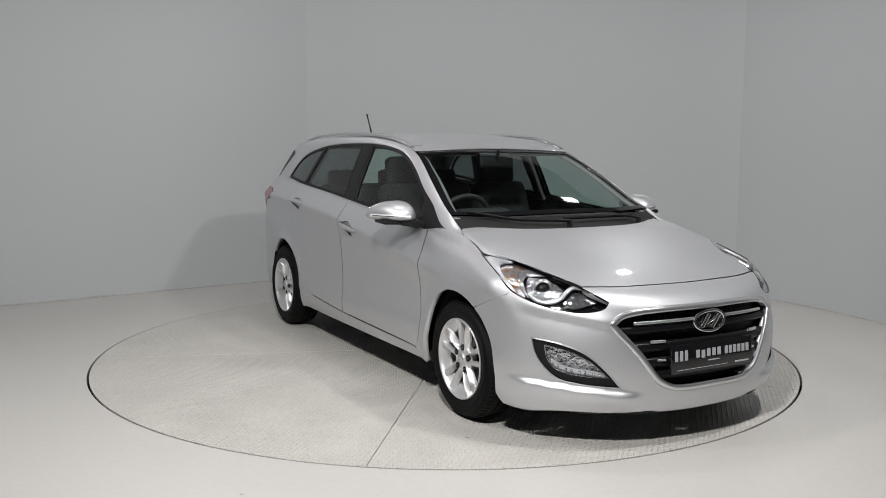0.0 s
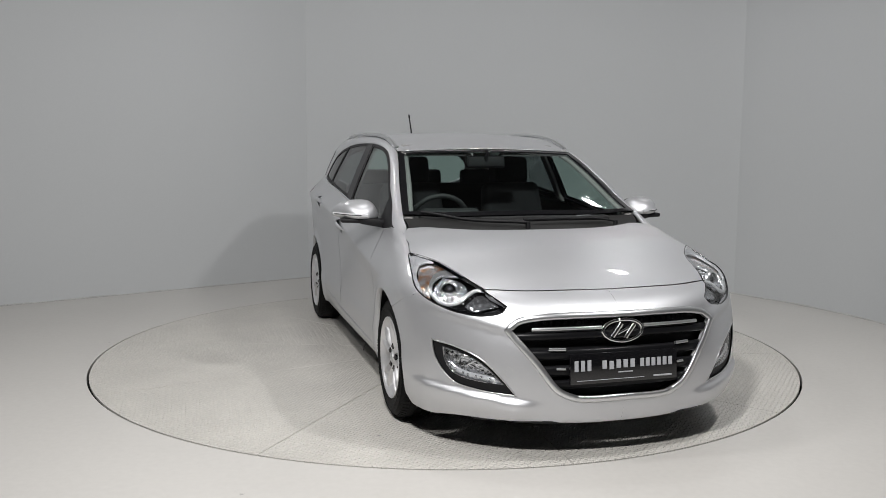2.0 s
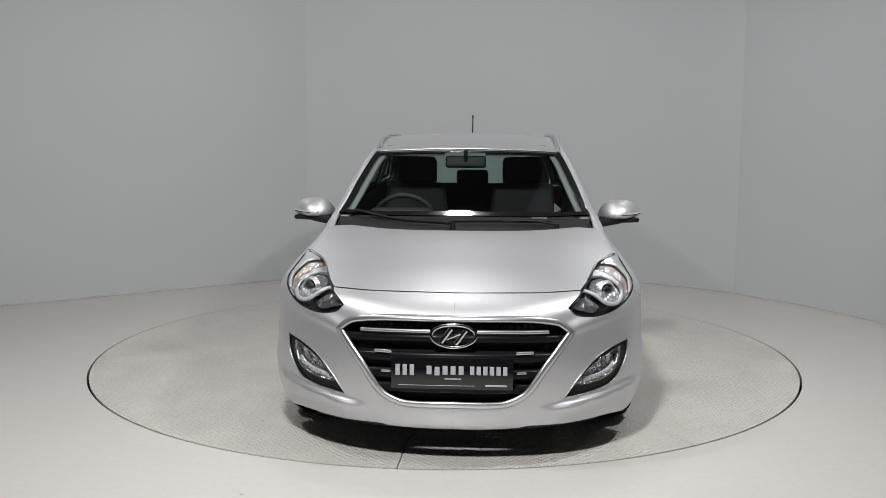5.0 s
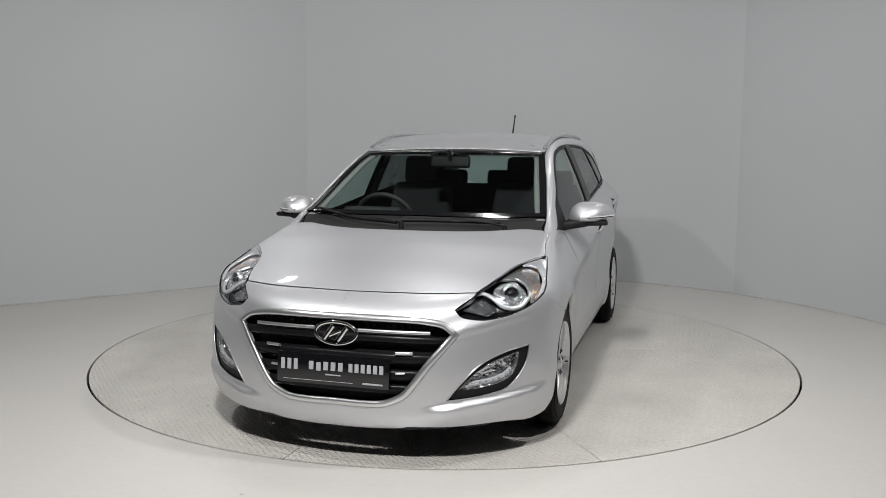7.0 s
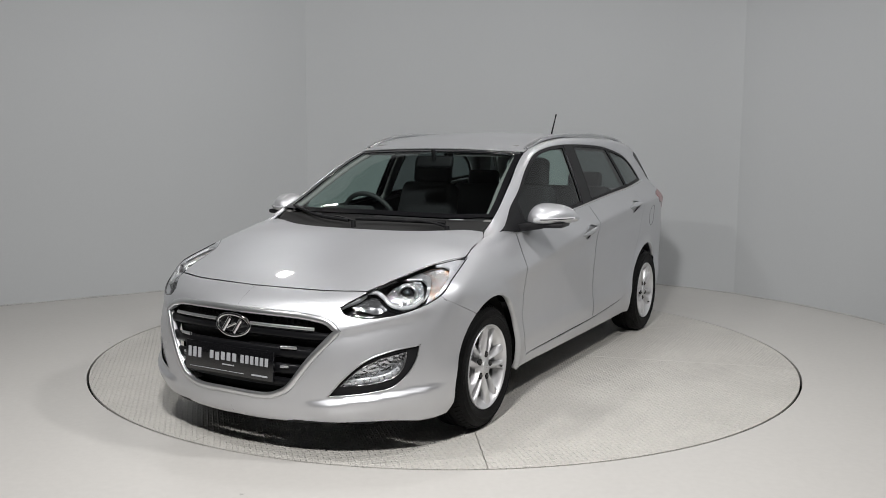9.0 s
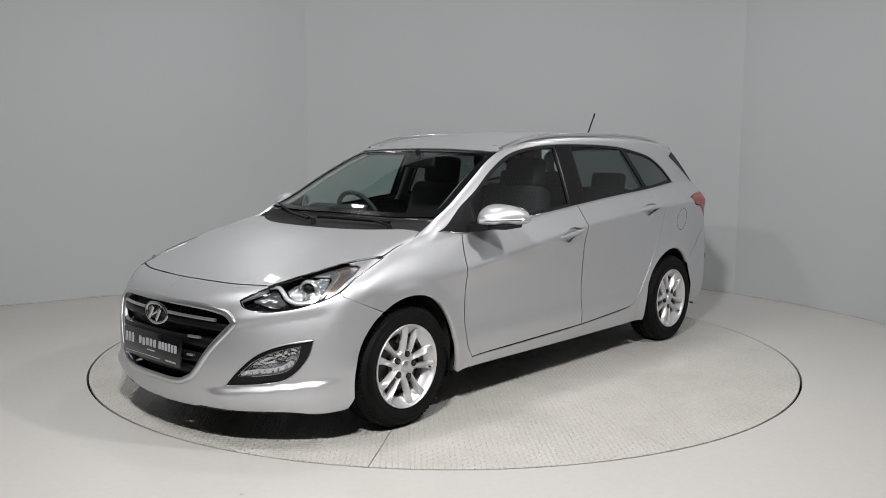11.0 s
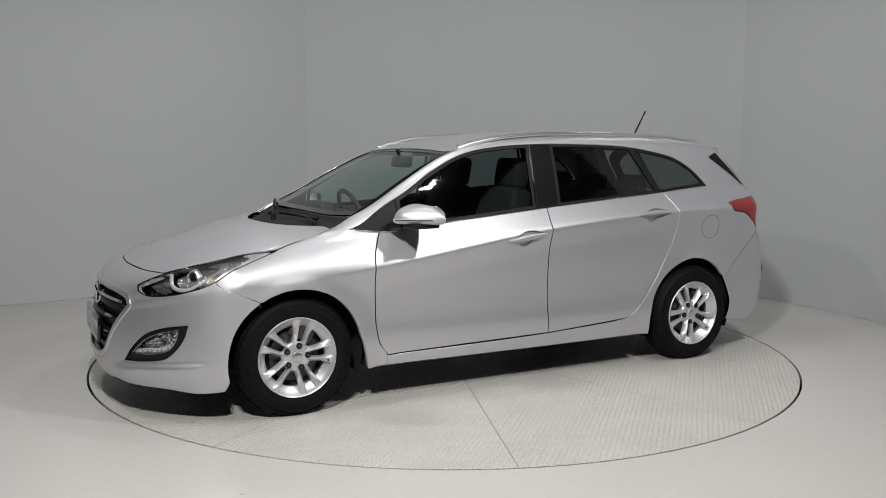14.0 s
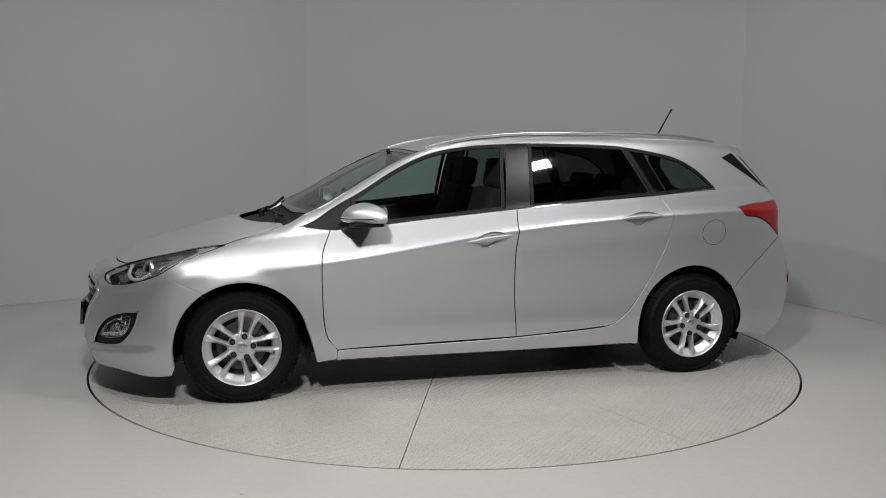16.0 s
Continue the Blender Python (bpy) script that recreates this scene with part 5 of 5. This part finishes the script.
shell([(-0.42, 0.8, 0.87), (-1.0, 0.8, 0.92), (-1.55, 0.8, 0.97), (-2.3, 0.8, 1.03), (-2.26, 0.8, 0.42), (-2.12, 0.8, 0.25), (-0.42, 0.8, 0.22)], "side", "door_lining", "dark inner door trim")
shell([(-2.3, 0.8, 1.03), (-2.86, 0.8, 1.07), (-3.2, 0.8, 1.0), (-3.2, 0.8, 0.72), (-2.27, 0.8, 0.70)], "side", "boot_lining")
bm = bmesh.new()
box(bm, (0.04, 1.34, 0.62), (-0.20, 0, 0.56), 0.01)
box(bm, (0.7, 1.16, 0.05), (0.12, 0, 0.68), 0.02, (0, 12, 0))
box(bm, (0.05, 0.8, 0.34), (0.52, 0, 0.42), 0.01)
part("bulkhead", bm, M["liner"], car)

# headlining under the roof, pillars inside
rl = [(-1.03, 0.0, 1.3), (-1.04, 0.3, 1.3), (-1.06, 0.53, 1.3), (-1.9, 0.53, 1.3), (-2.9, 0.50, 1.3), (-2.95, 0.0, 1.3)]
sheet("headlining", panel_data(rl + back(mirror_pts(rl[1:-1])), "top", skin=-0.03, step=0.12, thick=0, fixed=True), M["pillar"], car, "pale grey headlining")
for s in (1, -1):
    for pts, w in (([(-0.37, 0.685, 0.945), (-0.67, 0.635, 1.14), (-1.02, 0.575, 1.32)], 0.055), ([(-1.57, 0.60, 1.36), (-1.56, 0.68, 1.20), (-1.55, 0.775, 0.98)], 0.10),
                   ([(-2.30, 0.62, 1.34), (-2.36, 0.68, 1.2), (-2.42, 0.755, 1.05)], 0.07), ([(-2.86, 0.60, 1.33), (-2.95, 0.67, 1.2), (-3.02, 0.72, 1.08)], 0.16)):
        path = on_skin(pts, "cant", 0.05, skin=-0.03)
        d = sweep_data(path, w, 0.02)
        sheet("pillar_lining", d if s > 0 else mirrored(d), M["pillar"] if w != 0.07 else M["trim"], car)


def seat(x, y, name="seat"):
    bm = bmesh.new()
    vs = box(bm, (0.50, 0.50, 0.16), (x + 0.22, y, 0.50), 0.05, (0, -8, 0), 4)
    part_ob = part(name, bm, M["cloth"], car, "dark cloth seat with a headrest")
    bm = bmesh.new()
    vs = box(bm, (0.14, 0.50, 0.62), (x - 0.12, y, 0.81), 0.055, (0, -16, 0), 4)
    for v in bm.verts:
        t = max(0, (v.co.z - 0.75) / 0.35)
        v.co.y = y + (v.co.y - y) * (1 - 0.22 * t)
    part("backrest", bm, M["cloth"], part_ob)
    bm = bmesh.new()
    box(bm, (0.11, 0.27, 0.19), (x - 0.235, y, 1.195), 0.045, (0, -10, 0), 4)
    part("headrest", bm, M["cloth"], part_ob)
    bm = bmesh.new()
    for q in (-0.06, 0.06):
        tube(bm, (x - 0.20, y + q, 1.06), (x - 0.23, y + q, 1.14), 0.006)
    part("headrest_post", bm, M["chrome"], part_ob)


for y in (0.36, -0.36):
    seat(-1.33, y)
bm = bmesh.new()
box(bm, (0.48, 1.28, 0.16), (-2.05, 0, 0.52), 0.05, (0, -6, 0), 3)
bench = part("rear_bench", bm, M["cloth"], car, "dark cloth rear bench")
bm = bmesh.new()
box(bm, (0.15, 1.28, 0.56), (-2.36, 0, 0.80), 0.05, (0, -18, 0), 3)
part("backrest", bm, M["cloth"], bench)
for y in (-0.42, 0.0, 0.42):
    bm = bmesh.new()
    box(bm, (0.09, 0.25, 0.13), (-2.47, y, 1.115), 0.035, (0, -10, 0), 3)
    part("headrest", bm, M["cloth"], bench)

bm = bmesh.new()
box(bm, (0.50, 1.36, 0.20), (-0.50, 0, 0.845), 0.06, (0, 3, 0), 4)
box(bm, (0.10, 0.36, 0.10), (-0.56, -0.37, 0.955), 0.04, (0, 10, 0), 3)
dash = part("dashboard", bm, M["trim"], car, "black moulded dashboard with an instrument hood")
bm = bmesh.new()
box(bm, (0.16, 0.26, 0.34), (-0.72, 0, 0.72), 0.04, (0, -20, 0), 3)
box(bm, (0.9, 0.22, 0.22), (-1.1, 0, 0.42), 0.04, (0, 0, 0), 3)
part("centre_console", bm, M["trim"], dash, "black centre console")
bm = bmesh.new()
box(bm, (0.012, 0.09, 0.004), (-0.46, 0.42, 0.963), 0.002, (0, 3, 0), 1)
part("paper_slip", bm, M["letter"], car, "pale slip of paper on the dashboard")

bm = bmesh.new()
a = np.linspace(0, math.tau, 40, endpoint=False)
tilt = pose(-0.80, -0.37, 0.90, 0, 24 - 90, 0)
path = np.array([tuple(tilt @ Vector((0.185 * math.cos(k), 0.185 * math.sin(k), 0))) for k in a])
bm.free()
wheel_up = tuple(tilt.to_3x3() @ Vector((0, 0, 1)))
steering = sheet("steering_wheel", sweep_data(path, 0.030, 0.030, 0, True, 10, up=wheel_up, power=1.0), M["trim"], car, "black steering wheel")
bm = bmesh.new()
box(bm, (0.14, 0.16, 0.05), (0, 0, 0), 0.02)
for k in (90, -90, 180):
    vs = box(bm, (0.17, 0.035, 0.022), (0, 0, 0), 0.008)
    bmesh.ops.transform(bm, matrix=Matrix.Rotation(radians(k), 4, "Z") @ pose(0.10, 0, 0), verts=vs)
bmesh.ops.transform(bm, matrix=tilt, verts=bm.verts)
part("wheel_boss", bm, M["trim"], steering)
bm = bmesh.new()
box(bm, (0.035, 0.25, 0.075), (-0.98, -0.01, 1.265), 0.02, (0, -12, 0), 3)
tube(bm, (-0.97, -0.01, 1.27), (-0.95, -0.01, 1.34), 0.012)
part("rear_view_mirror", bm, M["plastic"], car, "black interior mirror")
for y in (0.30, -0.33):
    bm = bmesh.new()
    box(bm, (0.15, 0.38, 0.018), (-1.06, y, 1.335), 0.008, (0, 22, 0))
    part("sun_visor", bm, M["pillar"], car, "folded grey sun visor")


def motions():
    times = [0.5 * k for k in range(33)]
    rows = [(t, pose(0, 0, 0, 0, 0, heading(t))) for t in times]
    walk(turntable, rows)
    walk(car, rows)


motions()
